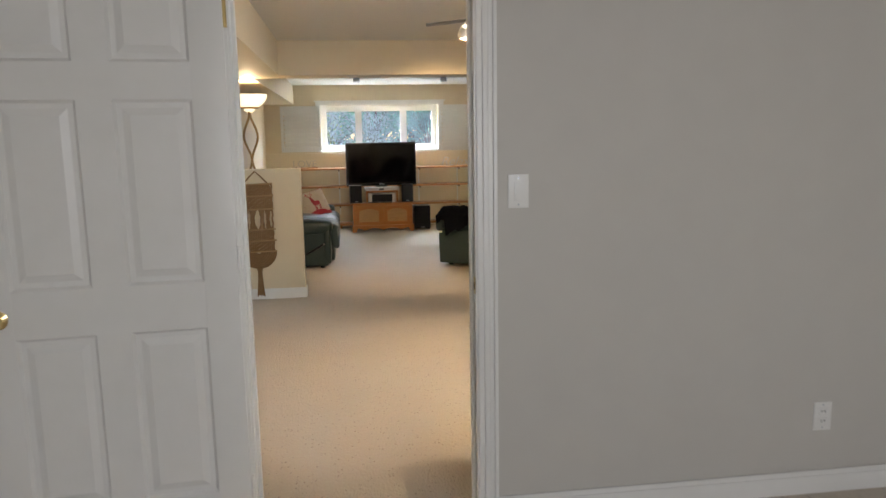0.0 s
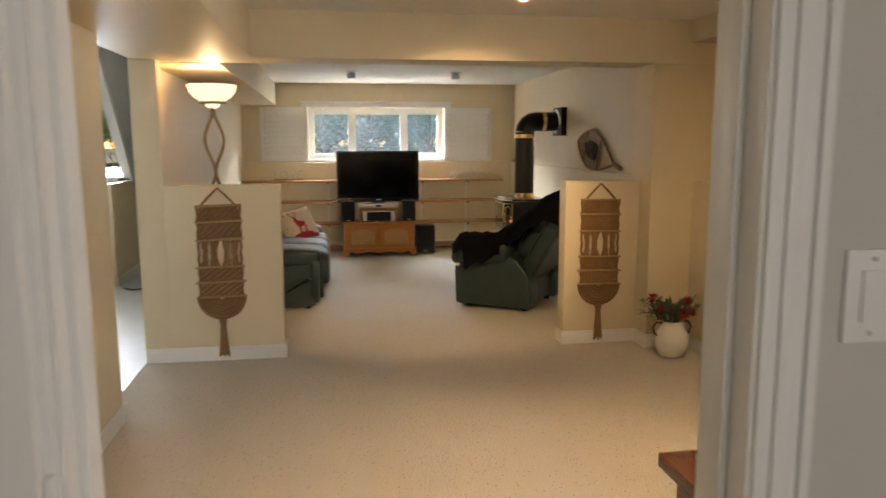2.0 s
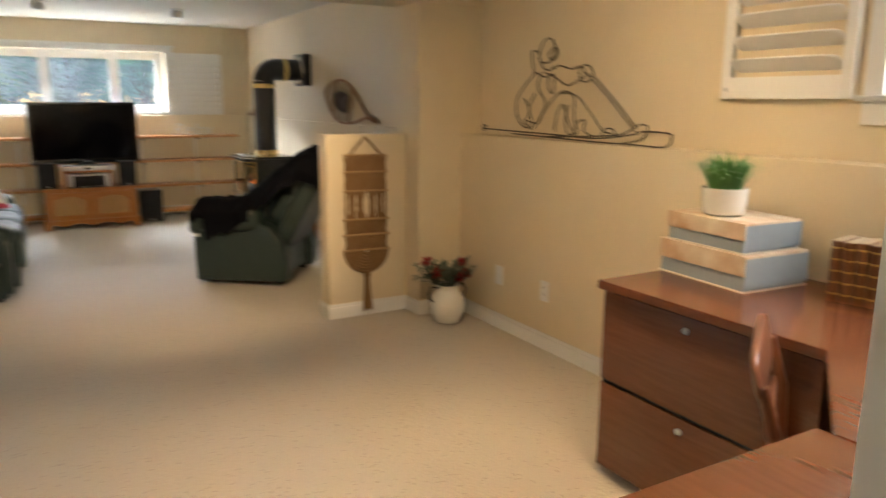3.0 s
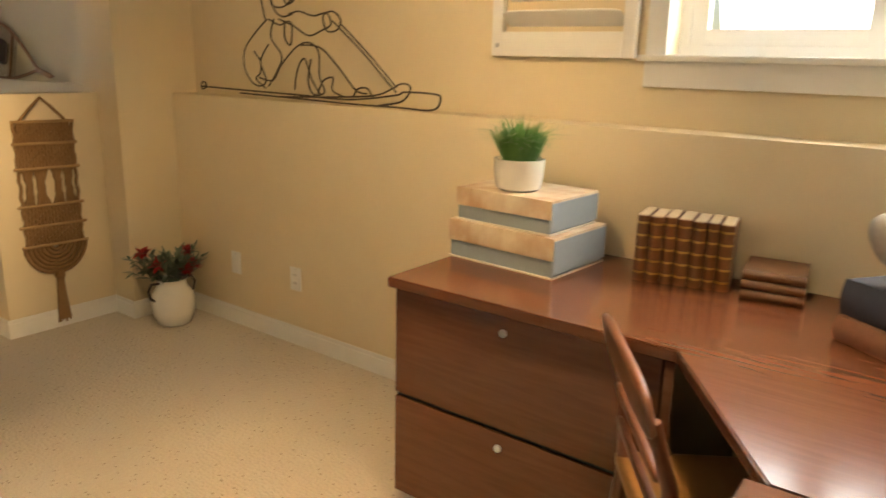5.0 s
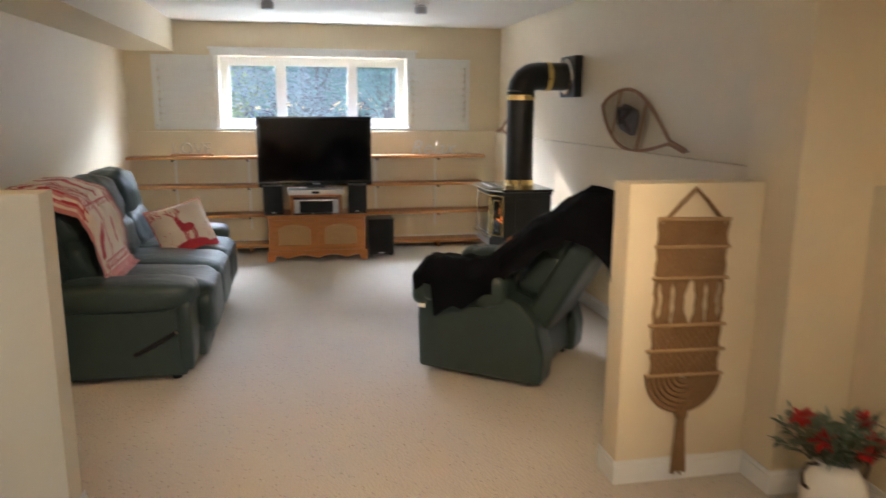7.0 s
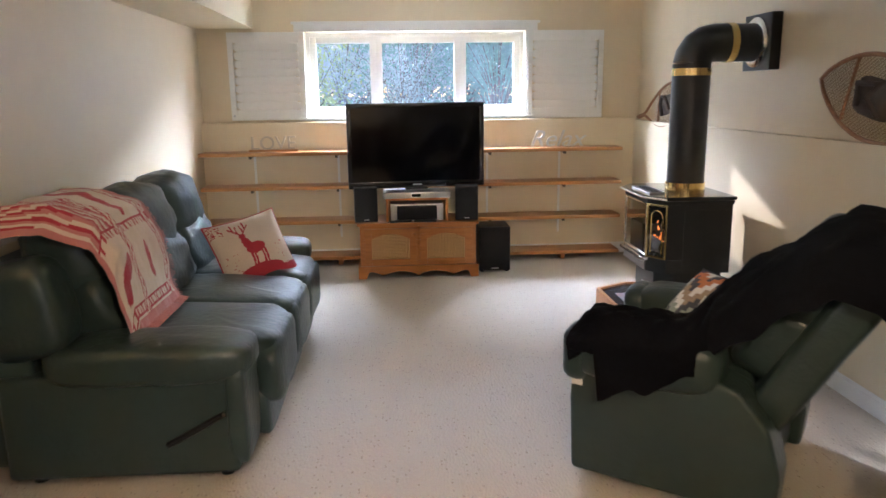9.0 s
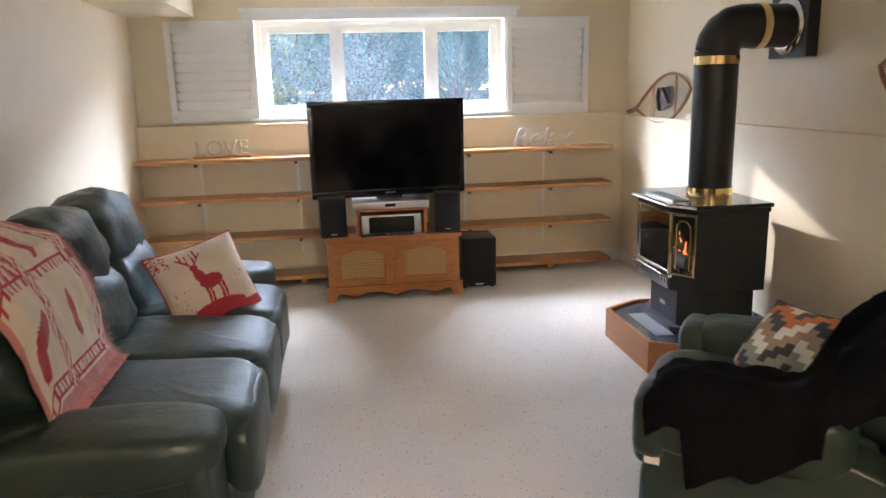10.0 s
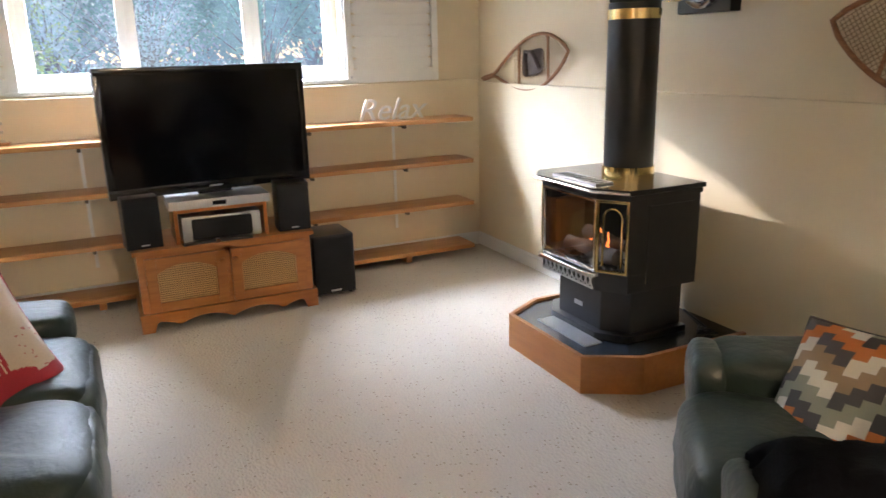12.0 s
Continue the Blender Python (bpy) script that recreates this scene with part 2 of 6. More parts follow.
def tube(bm, pts, r, seg=10, closed=False):
    """A round bar along points; r may be a number or one for each point."""
    pts = [Vector(p) for p in pts]
    n = len(pts)
    rings = []
    side = None
    for i, p in enumerate(pts):
        if closed:
            d = pts[(i + 1) % n] - pts[i - 1]
        else:
            d = pts[min(i + 1, n - 1)] - pts[max(i - 1, 0)]
        d.normalize()
        if side is None:
            side = d.orthogonal().normalized()
        side = (side - d * side.dot(d))
        side = side.normalized() if side.length > 1e-6 else d.orthogonal().normalized()
        up = d.cross(side)
        rad = r[i] if isinstance(r, (list, tuple)) else r
        rings.append([bm.verts.new(p + rad * (math.cos(2 * math.pi * k / seg) * side + math.sin(2 * math.pi * k / seg) * up)) for k in range(seg)])
    pairs = list(zip(rings, rings[1:])) + ([(rings[-1], rings[0])] if closed else [])
    for a, b in pairs:
        for k in range(seg):
            bm.faces.new((a[k], a[(k + 1) % seg], b[(k + 1) % seg], b[k]))
    if not closed:
        bm.faces.new(rings[0][::-1]); bm.faces.new(rings[-1])
    return bm


def prism(bm, poly, z0, z1, m=None):
    """A polygon of (x, y) raised from z0 to z1."""
    m = m or Matrix.Identity(4)
    lo = [bm.verts.new(m @ Vector((x, y, z0))) for x, y in poly]
    hi = [bm.verts.new(m @ Vector((x, y, z1))) for x, y in poly]
    n = len(poly)
    for i in range(n):
        bm.faces.new((lo[i], lo[(i + 1) % n], hi[(i + 1) % n], hi[i]))
    bm.faces.new(lo[::-1]); bm.faces.new(hi)
    bmesh.ops.recalc_face_normals(bm, faces=bm.faces)
    return bm


def pillowy(bm, sx, sy, sz, m=None, e=0.45, n=18, rough=0.0, seed=0, puff=0.0):
    """A stuffed rounded block (superellipsoid); rough adds creases."""
    m = m or Matrix.Identity(4)
    vs = bmesh.ops.create_uvsphere(bm, u_segments=2 * n, v_segments=n, radius=1)["verts"]
    sg = lambda c, p: math.copysign(abs(c) ** p, c)
    for v in vs:
        x, y, z = v.co
        h = math.hypot(x, y)
        cx, cy = (x / h, y / h) if h > 1e-6 else (0, 0)
        q = Vector((sg(cx, e) * sg(h, e), sg(cy, e) * sg(h, e), sg(z, e)))
        k = 1 + puff * (1 - abs(q.x)) * (1 - abs(q.y))
        q = Vector((q.x * sx / 2, q.y * sy / 2, q.z * sz / 2 * k))
        if rough:
            q += rough * noise.noise_vector(q * 9 + Vector((seed, 0, 0))) + rough * 0.5 * noise.noise_vector(q * 24 + Vector((seed, 5, 0)))
        v.co = m @ q
    return bm


def part(name, bm, material, parent=None, label="", smooth=None):
    me = bpy.data.meshes.new(name)
    bm.normal_update()
    bm.to_mesh(me)
    bm.free()
    me.materials.append(material)
    ob = new(name, me)
    if smooth is not None:
        me.shade_smooth()
        me.set_sharp_from_angle(angle=radians(smooth))
    if parent:
        ob.parent = parent
    return tagged(ob, label=label)


def thing(name, m, label, category, group=""):
    ob = new(name)
    ob.empty_display_size = 0.1
    ob.matrix_world = m
    return tagged(ob, label, category, group)


def setting(name, bm, material, label, category, smooth=None):
    return tagged(part(name, bm, material, None, "", smooth), label, category, kind="structure")


# ---- plan (metres) ----
DOORY, DOORB = 2.895, 3.01          # the doorway wall, its two faces
OPL, OPR, OPH = -0.40, 0.398, 2.04   # the clear opening
EASTB, EASTUP = 2.355, 2.50         # middle room: lower and upper right wall
LEFTB, LEFTEND = -1.21, 5.92
COLX, COLY, HALFY, HALFB, HALFH = 2.05, 6.775, 6.955, 7.09, 1.165
CEILZ, SOFFIT = 2.24, 1.955
EASTF, EASTFUP = 2.405, 2.465        # far room
WESTF = -1.275
BACKLO, BACKUP = 12.08, 12.17
LEDGEZ = 1.165

# ---- floor, ground ----
setting("floor", B(-4.2, 3.0, -2.4, 12.5, -0.12, 0.0), CARPET, "cream flecked loop-pile carpet on the whole floor", "carpet")

# ---- bedroom behind the doorway ----
bm = bmesh.new()
box(bm, -2.0, OPL - 0.02, DOORY, DOORY + 0.055, 0, 2.34)
box(bm, OPR + 0.02, 3.0, DOORY, DOORY + 0.055, 0, 2.34)
box(bm, OPL - 0.02, OPR + 0.02, DOORY, DOORY + 0.055, OPH + 0.02, 2.34)
setting("wall_doorway", bm, GREIGE, "greige painted wall with the doorway", "wall")
bm = bmesh.new()
box(bm, -1.35, OPL - 0.02, DOORY + 0.055, DOORB, 0, 2.34)
box(bm, OPR + 0.02, 2.7, DOORY + 0.055, DOORB, 0, 2.34)
box(bm, OPL - 0.02, OPR + 0.02, DOORY + 0.055, DOORB, OPH + 0.02, 2.34)
setting("wall_doorway_rear", bm, CREAM, "cream painted rear of the doorway wall", "wall")
setting("wall_bedroom_west", B(-2.12, -2.0, -2.3, DOORY + 0.055, 0, 2.34), GREIGE, "greige bedroom side wall", "wall")
setting("wall_bedroom_east", B(3.0, 3.12, -2.3, DOORY + 0.055, 0, 2.34), GREIGE, "greige bedroom side wall", "wall")
bm = bmesh.new()
box(bm, -2.12, 0.4, -2.3, -2.18, 0, 2.34); box(bm, 2.0, 3.12, -2.3, -2.18, 0, 2.34)
box(bm, 0.4, 2.0, -2.3, -2.18, 0, 0.9); box(bm, 0.4, 2.0, -2.3, -2.18, 2.1, 2.34)
setting("wall_bedroom_south", bm, GREIGE, "greige bedroom wall with a window opening", "wall")
setting("ceiling_bedroom", B(-2.12, 3.12, -2.3, DOORY + 0.05, 2.34, 2.44), CEIL, "white bedroom ceiling", "ceiling")

# ---- middle room ----
setting("wall_west", B(LEFTB - 0.115, LEFTB, DOORB, LEFTEND, 0, SOFFIT), CREAM, "cream side wall ending at the passage", "wall")
setting("wall_east_low", B(EASTB, EASTUP, DOORB, COLY + 0.002, 0, LEDGEZ, 0.006), CREAM, "cream lower wall with a ledge on top", "wall", 30)
EW = (3.10, 4.20, 1.395, 2.06)
bm = bmesh.new()
box(bm, EASTUP, EASTUP + 0.2, DOORB, EW[0], 0, CEILZ)
box(bm, EASTUP, EASTUP + 0.2, EW[1], COLY + 0.2, 0, CEILZ)
box(bm, EASTUP, EASTUP + 0.2, EW[0], EW[1], 0, EW[2])
box(bm, EASTUP, EASTUP + 0.2, EW[0], EW[1], EW[3], CEILZ)
setting("wall_east_up", bm, CREAM, "cream upper wall with a window", "wall")
setting("bulkhead_east", B(2.30, EASTUP, DOORB, COLY, 2.09, CEILZ), CREAM, "cream boxed bulkhead below the ceiling", "bulkhead")
setting("column", B(COLX, EASTUP + 0.1, COLY, HALFB, 0, SOFFIT, 0.008), CREAM, "cream wall column beside the half wall", "column", 30)
setting("beam", B(-0.575, EASTUP + 0.1, COLY, HALFB, SOFFIT, CEILZ), CREAM, "cream boxed ceiling beam", "beam")
setting("bulkhead_west", B(LEFTB - 0.115, -0.575, DOORB, HALFB, SOFFIT, CEILZ), CREAM, "cream boxed bulkhead below the ceiling", "bulkhead")
setting("half_wall_west", B(-1.175, -0.445, HALFY, HALFB, 0, HALFH, 0.006), CREAM, "cream half-height wall", "half wall", 30)
setting("column_west", B(-1.335, -1.175, HALFY, HALFB, 0, SOFFIT, 0.006), CREAM, "cream wall end rising to the bulkhead", "column", 30)
setting("half_wall_east", B(1.507, COLX, HALFY, HALFB, 0, HALFH, 0.006), CREAM, "cream half-height wall", "half wall", 30)
setting("ceiling", B(-1.4, 2.75, DOORB, 12.3, CEILZ, CEILZ + 0.1), CEIL, "off-white textured ceiling", "ceiling")

# ---- far room ----
setting("wall_far_west", B(WESTF - 0.1, WESTF, HALFB, 12.3, 0, CEILZ), CREAM, "cream side wall behind the sofa", "wall")
setting("wall_far_east_low", B(EASTF, EASTFUP, HALFB, BACKUP, 0, LEDGEZ, 0.006), CREAM, "cream lower wall with a ledge on top", "wall", 30)
setting("wall_far_east_up", B(EASTFUP, EASTFUP + 0.2, HALFB, 12.4, 0, CEILZ), CREAM, "cream upper wall behind the stove", "wall")
setting("wall_back_low", B(WESTF, EASTF, BACKLO, BACKUP, 0, LEDGEZ + 0.02, 0.006), CREAM, "cream lower back wall behind the shelves", "wall", 30)
BW = (-0.40, 1.46, 1.22, 1.92)
bm = bmesh.new()
box(bm, WESTF - 0.1, BW[0], BACKUP, BACKUP + 0.22, 0, CEILZ)
box(bm, BW[1], EASTFUP, BACKUP, BACKUP + 0.22, 0, CEILZ)
box(bm, BW[0], BW[1], BACKUP, BACKUP + 0.22, 0, BW[2])
box(bm, BW[0], BW[1], BACKUP, BACKUP + 0.22, BW[3], CEILZ)
setting("wall_back_up", bm, CREAM, "cream back wall with a wide window", "wall")
setting("bulkhead_far", B(WESTF, -0.815, HALFB, BACKUP, SOFFIT - 0.005, CEILZ), CREAM, "cream boxed bulkhead over the sofa", "bulkhead")

# ---- stair hall beside the passage ----
setting("wall_hall_west", B(-4.2, -4.1, 2.9, 12.0, 0, 3.4), HALLPAINT, "pale hall wall", "wall")
setting("wall_hall_south", B(-4.1, LEFTB - 0.115, LEFTEND - 0.6, LEFTEND - 0.5, 0, 3.4), HALLPAINT, "pale hall wall", "wall")
bm = bmesh.new()
box(bm, -4.1, -3.4, 11.6, 11.7, 0, 3.4); box(bm, -2.4, WESTF - 0.1, 11.6, 11.7, 0, 3.4)
box(bm, -3.4, -2.4, 11.6, 11.7, 0, 1.15); box(bm, -3.4, -2.4, 11.6, 11.7, 2.05, 3.4)
setting("wall_hall_north", bm, HALLPAINT, "pale hall wall with a window", "wall")
setting("floor_hall", B(-4.1, WESTF - 0.06, LEFTEND - 0.5, 11.6, 0.001, 0.006), HALLVINYL, "pale glossy vinyl floor of the hall", "floor")
DIAG = Matrix(((0, 0, 1, 0), (1, 0, 0, 0), (0, 1, 0, 0), (0, 0, 0, 1)))
setting("wall_stair_upper", prism(bmesh.new(), [(9.58, 2.19), (10.48, 1.06), (11.6, 1.06), (11.6, 3.4), (8.6, 3.4), (8.6, 2.6)], -2.35, -2.27, DIAG), HALLPAINT, "grey wall above the stair with a sloping lower edge", "wall")
setting("wall_stair_low", B(-2.35, -2.27, 9.70, 11.6, 0, 1.04), CREAM, "cream low wall beside the stair", "wall")
bm = prism(bmesh.new(), [(9.50, 2.25), (10.44, 1.07), (10.52, 1.07), (9.60, 2.25)], -2.268, -2.25, DIAG)
box(bm, -2.268, -2.25, 10.44, 11.58, 1.03, 1.075)
box(bm, -2.268, -2.255, 9.70, 11.58, 0.006, 0.10)
setting("trim_stair", bm, WHITE, "white trim along the stair wall", "trim")
setting("ceiling_hall", B(-4.2, LEFTB - 0.115, LEFTEND - 0.6, 11.7, 3.4, 3.5), CEIL, "white hall ceiling", "ceiling")
setting("wall_hall_upper", B(LEFTB - 0.118, LEFTB - 0.03, LEFTEND - 0.6, 11.7, CEILZ + 0.1, 3.4), HALLPAINT, "pale hall wall above the bulkhead", "wall")

# ---- outside ----
setting("ground", B(-80, 80, 12.4, 120, 0.75, 0.95), mat("garden_soil", (0.05, 0.07, 0.04), (0.035, 0.04, 0.025), scale=6, rough=0.95, bump=0.6), "garden ground outside the window", "ground")

# ---- trim, doorway ----
def base(name, x0, x1, y0, y1, h=0.095):
    """A moulded skirting board: a board with a thinner lip on top."""
    bm = bmesh.new()
    box(bm, x0, x1, y0, y1, 0, h * 0.78, 0.003)
    ix, iy = (0.004, 0) if abs(x1 - x0) < abs(y1 - y0) else (0, 0.004)
    box(bm, x0 + ix, x1 - ix, y0 + iy, y1 - iy, h * 0.78 - 0.002, h, 0.003)
    setting(name, bm, WHITE, "white moulded skirting board", "baseboard", 30)


base("baseboard_bedroom", 0.475, 3.0, DOORY - 0.013, DOORY - 0.0005)
base("baseboard_bedroom_side", -2.0, -1.987, -2.18, DOORY)
base("baseboard_half_west", -1.335, -0.432, HALFY - 0.013, HALFY - 0.0005)
base("baseboard_half_west_end", -0.4445, -0.432, HALFY, HALFB + 0.013)
base("baseboard_half_east", 1.494, COLX, HALFY - 0.013, HALFY - 0.0005)
base("baseboard_half_east_end", 1.494, 1.5065, HALFY, HALFB + 0.013)
base("baseboard_column_side", COLX - 0.013, COLX - 0.0005, COLY, HALFY - 0.013)
base("baseboard_column", COLX - 0.013, EASTB, COLY - 0.013, COLY - 0.0005)
base("baseboard_east", EASTB - 0.013, EASTB - 0.0005, DOORB, COLY - 0.013)
base("baseboard_west", LEFTB + 0.0005, LEFTB + 0.013, DOORB, LEFTEND)
base("baseboard_west_end", LEFTB - 0.115, LEFTB + 0.013, LEFTEND + 0.0005, LEFTEND + 0.013)
base("baseboard_far_east", EASTF - 0.013, EASTF - 0.0005, HALFB, BACKLO)
base("baseboard_far_back", WESTF, EASTF - 0.013, BACKLO - 0.013, BACKLO - 0.0005)
base("baseboard_far_west", WESTF + 0.0005, WESTF + 0.013, HALFB, BACKLO - 0.013)

# door lining and casing
bm = bmesh.new()
box(bm, OPL - 0.02, OPL, DOORY - 0.003, DOORB + 0.003, 0, OPH)
box(bm, OPR, OPR + 0.02, DOORY - 0.003, DOORB + 0.003, 0, OPH)
box(bm, OPL - 0.02, OPR + 0.02, DOORY - 0.003, DOORB + 0.003, OPH, OPH + 0.02)
box(bm, OPL, OPL + 0.011, DOORY + 0.04, DOORY + 0.075, 0, OPH, 0.002)
box(bm, OPR - 0.011, OPR, DOORY + 0.04, DOORY + 0.075, 0, OPH, 0.002)
setting("door_lining", bm, WHITE, "white painted door lining with a stop", "door frame", 30)


def casing(name, yin, sign):
    bm = bmesh.new()
    for x0, x1, k in ((OPL - 0.078, OPL - 0.006, -1), (OPR + 0.006, OPR + 0.078, 1)):
        for a, b, t in ((0, 0.30, 0.010), (0.30, 0.55, 0.015), (0.55, 0.8, 0.012), (0.8, 1.0, 0.018)):
            w = x1 - x0
            xa, xb = (x0 + a * w, x0 + b * w) if k > 0 else (x1 - b * w, x1 - a * w)
            ya, yb = sorted((yin, yin + sign * t))
            box(bm, xa, xb, ya, yb, 0, OPH + 0.006 + b * 0.072, 0.003)
    for a, b, t in ((0, 0.30, 0.010), (0.30, 0.55, 0.015), (0.55, 0.8, 0.012), (0.8, 1.0, 0.018)):
        ya, yb = sorted((yin, yin + sign * t))
        box(bm, OPL - 0.006 - a * 0.072, OPR + 0.006 + a * 0.072, ya, yb, OPH + 0.006 + a * 0.072, OPH + 0.006 + b * 0.072, 0.003)
    setting(name, bm, WHITE, "white moulded door casing", "door casing", 30)


casing("trim_doorway_bedroom", DOORY - 0.0005, -1)
casing("trim_doorway_family", DOORB + 0.0005, 1)


def panel_door():
    """Six-panel moulded door, hinged on its +x edge and folded back on the wall."""
    W, H, T = 0.80, 2.02, 0.035
    d = thing("door_1", pose(-0.415, 2.858, 0.012, 0, 0, 5.5), "white six-panel moulded door standing wide open", "door")
    d["kind"] = "structure"
    st, mid = 0.108, 0.105
    pw = (W - 2 * st - mid) / 2
    rows = ((0.21, 0.80), (0.955, 1.55), (1.665, 1.905))
    bm = bmesh.new()
    box(bm, -W, -W + st, 0.0, T, 0, H, 0.002); box(bm, -st, 0, 0.0, T, 0, H, 0.002)
    box(bm, -st - pw - mid, -st - pw, 0.0, T, 0, H)
    zs = [0] + [z for r in rows for z in r] + [H]
    for xa in (-W + st, -st - pw):
        for z0, z1 in zip(zs[::2], zs[1::2]):
            box(bm, xa, xa + pw, 0.0, T, z0, z1)
    part("leaf", bm, WHITE, d, smooth=30)
    for xa in (-W + st, -st - pw):
        for z0, z1 in rows:
            bm = bmesh.new()
            steps = ((0.0, 0.0), (0.010, 0.012), (0.026, 0.012), (0.050, 0.003))
            for s, sgn in ((0.0, 1), (T, -1)):
                rings = []
                for inset, dep in steps:
                    y = s + sgn * dep
                    rings.append([bm.verts.new(c) for c in ((xa + inset, y, z0 + inset), (xa + pw - inset, y, z0 + inset), (xa + pw - inset, y, z1 - inset), (xa + inset, y, z1 - inset))])
                for a, b in zip(rings, rings[1:]):
                    for i in range(4):
                        bm.faces.new((a[i], a[(i + 1) % 4], b[(i + 1) % 4], b[i]))
                bm.faces.new(rings[-1])
            bmesh.ops.recalc_face_normals(bm, faces=bm.faces)
            part("panel", bm, WHITE, d)
    for s in (-1, 1):
        m = Matrix.Translation((-W + 0.065, T if s > 0 else 0, 0.87)) @ Matrix.Rotation(radians(90 if s < 0 else -90), 4, 'X')
        bm = lathe(bmesh.new(), [(0.030, 0), (0.031, 0.004), (0.013, 0.010), (0.011, 0.026), (0.022, 0.034), (0.027, 0.046), (0.022, 0.058), (0.004, 0.062)], 24, m)
        part("knob", bm, BRASS, d, "polished brass knob", 40)
    for z in (0.2, 1.02, 1.82):
        part("hinge", lathe(bmesh.new(), [(0.006, z - 0.045), (0.006, z + 0.045)], 12, Matrix.Translation((0.006, 0.02, 0))), BRASS if z > 1.5 else WHITE, d, "", 40)


panel_door()


def wall_plate(name, m, kind, label):
    """Local: plate in x-z, facing -y."""
    p = thing(name, m, label, "switch" if kind == "switch" else "outlet")
    h = 0.118 if kind == "switch" else 0.116
    part("plate", B(-0.037, 0.037, -0.006, 0, -h / 2, h / 2, bevel=0.003), WHITE, p, smooth=40)
    if kind == "switch":
        part("rocker", B(-0.016, 0.016, -0.010, -0.005, -0.033, 0.033, bevel=0.002), WHITE, p, smooth=40)
    elif kind == "outlet":
        for z in (-0.02, 0.02):
            part("socket", B(-0.017, 0.017, -0.009, -0.005, z - 0.014, z + 0.014, bevel=0.004), WHITE, p, smooth=40)
            bm = bmesh.new()
            box(bm, -0.008, -0.005, -0.0098, -0.0088, z - 0.003, z + 0.006); box(bm, 0.005, 0.008, -0.0098, -0.0088, z - 0.003, z + 0.006)
            part("slot", bm, DARKGAP, p)
    for z in (-h / 2 + 0.012, h / 2 - 0.012):
        part("screw", lathe(bmesh.new(), [(0.0035, 0), (0.003, 0.0015)], 10, Matrix.Translation((0, -0.006, z)) @ Matrix.Rotation(radians(90), 4, 'X')), SILVER, p)
    return p


wall_plate("light_switch", pose(0.553, DOORY, 1.235), "switch", "white rocker light switch on the greige wall")
wall_plate("wall_outlet", pose(1.774, DOORY, 0.319), "outlet", "white double socket low on the greige wall")
wall_plate("wall_outlet", pose(EASTB, 6.302, 0.332, 0, 0, -90), "blank", "white blank cover plate on the cream wall")
wall_plate("wall_outlet", pose(EASTB, 5.854, 0.334, 0, 0, -90), "outlet", "white double socket on the cream wall")
strike = thing("strike_plate", pose(OPR, DOORY + 0.02, 0.90), "small brass strike plate on the door lining", "strike plate")
part("plate", B(-0.002, 0, -0.014, 0.014, -0.03, 0.03, bevel=0.001), BRASS, strike)
part("hole", B(-0.003, -0.001, -0.006, 0.006, -0.012, 0.012), DARKGAP, strike)

# ---- windows and shutters ----
def window_unit(name, m, w, h, splits, label):
    """Local: opening 0..w in x, 0..h in z, room side at y=0; vinyl frame with panes."""
    o = thing(name, m, label, "window")
    o["kind"] = "structure"
    f = 0.035
    bm = bmesh.new()
    box(bm, 0, f, 0.09, 0.16, 0, h); box(bm, w - f, w, 0.09, 0.16, 0, h)
    box(bm, f, w - f, 0.09, 0.16, 0, f); box(bm, f, w - f, 0.09, 0.16, h - f, h)
    part("window_frame", bm, WHITE, o)
    xs = [f] + list(splits) + [w - f]
    for i, (a, b) in enumerate(zip(xs, xs[1:])):
        s = 0.052
        bm = bmesh.new()
        y0, y1 = (0.10, 0.135)
        box(bm, a, a + s, y0, y1, f, h - f, 0.003); box(bm, b - s, b, y0, y1, f, h - f, 0.003)
        box(bm, a + s, b - s, y0, y1, f, f + s, 0.003); box(bm, a + s, b - s, y0, y1, h - f - s, h - f, 0.003)
        sash = part("sash", bm, WHITE, o, smooth=30)
        g = part("pane", B(a + s - 0.004, b - s + 0.004, 0.114, 0.118, f + s - 0.004, h - f - s + 0.004), GLASS, sash)
        g.visible_shadow = False
    bm = bmesh.new()
    box(bm, 0, w, 0.0, 0.09, -0.004, 0.006)
    part("window_sill", bm, WHITE, o)
    return o


wb = window_unit("window_1", pose(BW[0], BACKUP, BW[2]), BW[1] - BW[0], BW[3] - BW[2], (0.59, 1.31), "wide white three-pane window onto the garden")
bm = bmesh.new()
box(bm, -0.08, BW[1] - BW[0] + 0.10, -0.02, -0.001, BW[3] - BW[2], BW[3] - BW[2] + 0.075, 0.004)
box(bm, -0.10, BW[1] - BW[0] + 0.12, -0.032, -0.001, BW[3] - BW[2] + 0.062, BW[3] - BW[2] + 0.082, 0.004)
box(bm, -0.06, 0.0, -0.018, -0.001, 0, BW[3] - BW[2], 0.003); box(bm, BW[1] - BW[0], BW[1] - BW[0] + 0.06, -0.018, -0.001, 0, BW[3] - BW[2], 0.003)
box(bm, -0.07, BW[1] - BW[0] + 0.07, -0.045, -0.001, -0.022, 0.0, 0.004)
part("casing", bm, WHITE, wb, smooth=30)
we = window_unit("window_2", pose(EASTUP, EW[1], EW[2], 0, 0, -90), EW[1] - EW[0], EW[3] - EW[2], (0.60,), "bright white sliding window above the desk")
bm = bmesh.new()
box(bm, -0.07, EW[1] - EW[0], -0.02, -0.001, -0.10, -0.018, 0.004); box(bm, -0.09, EW[1] - EW[0], -0.04, -0.001, -0.018, 0.002, 0.004)
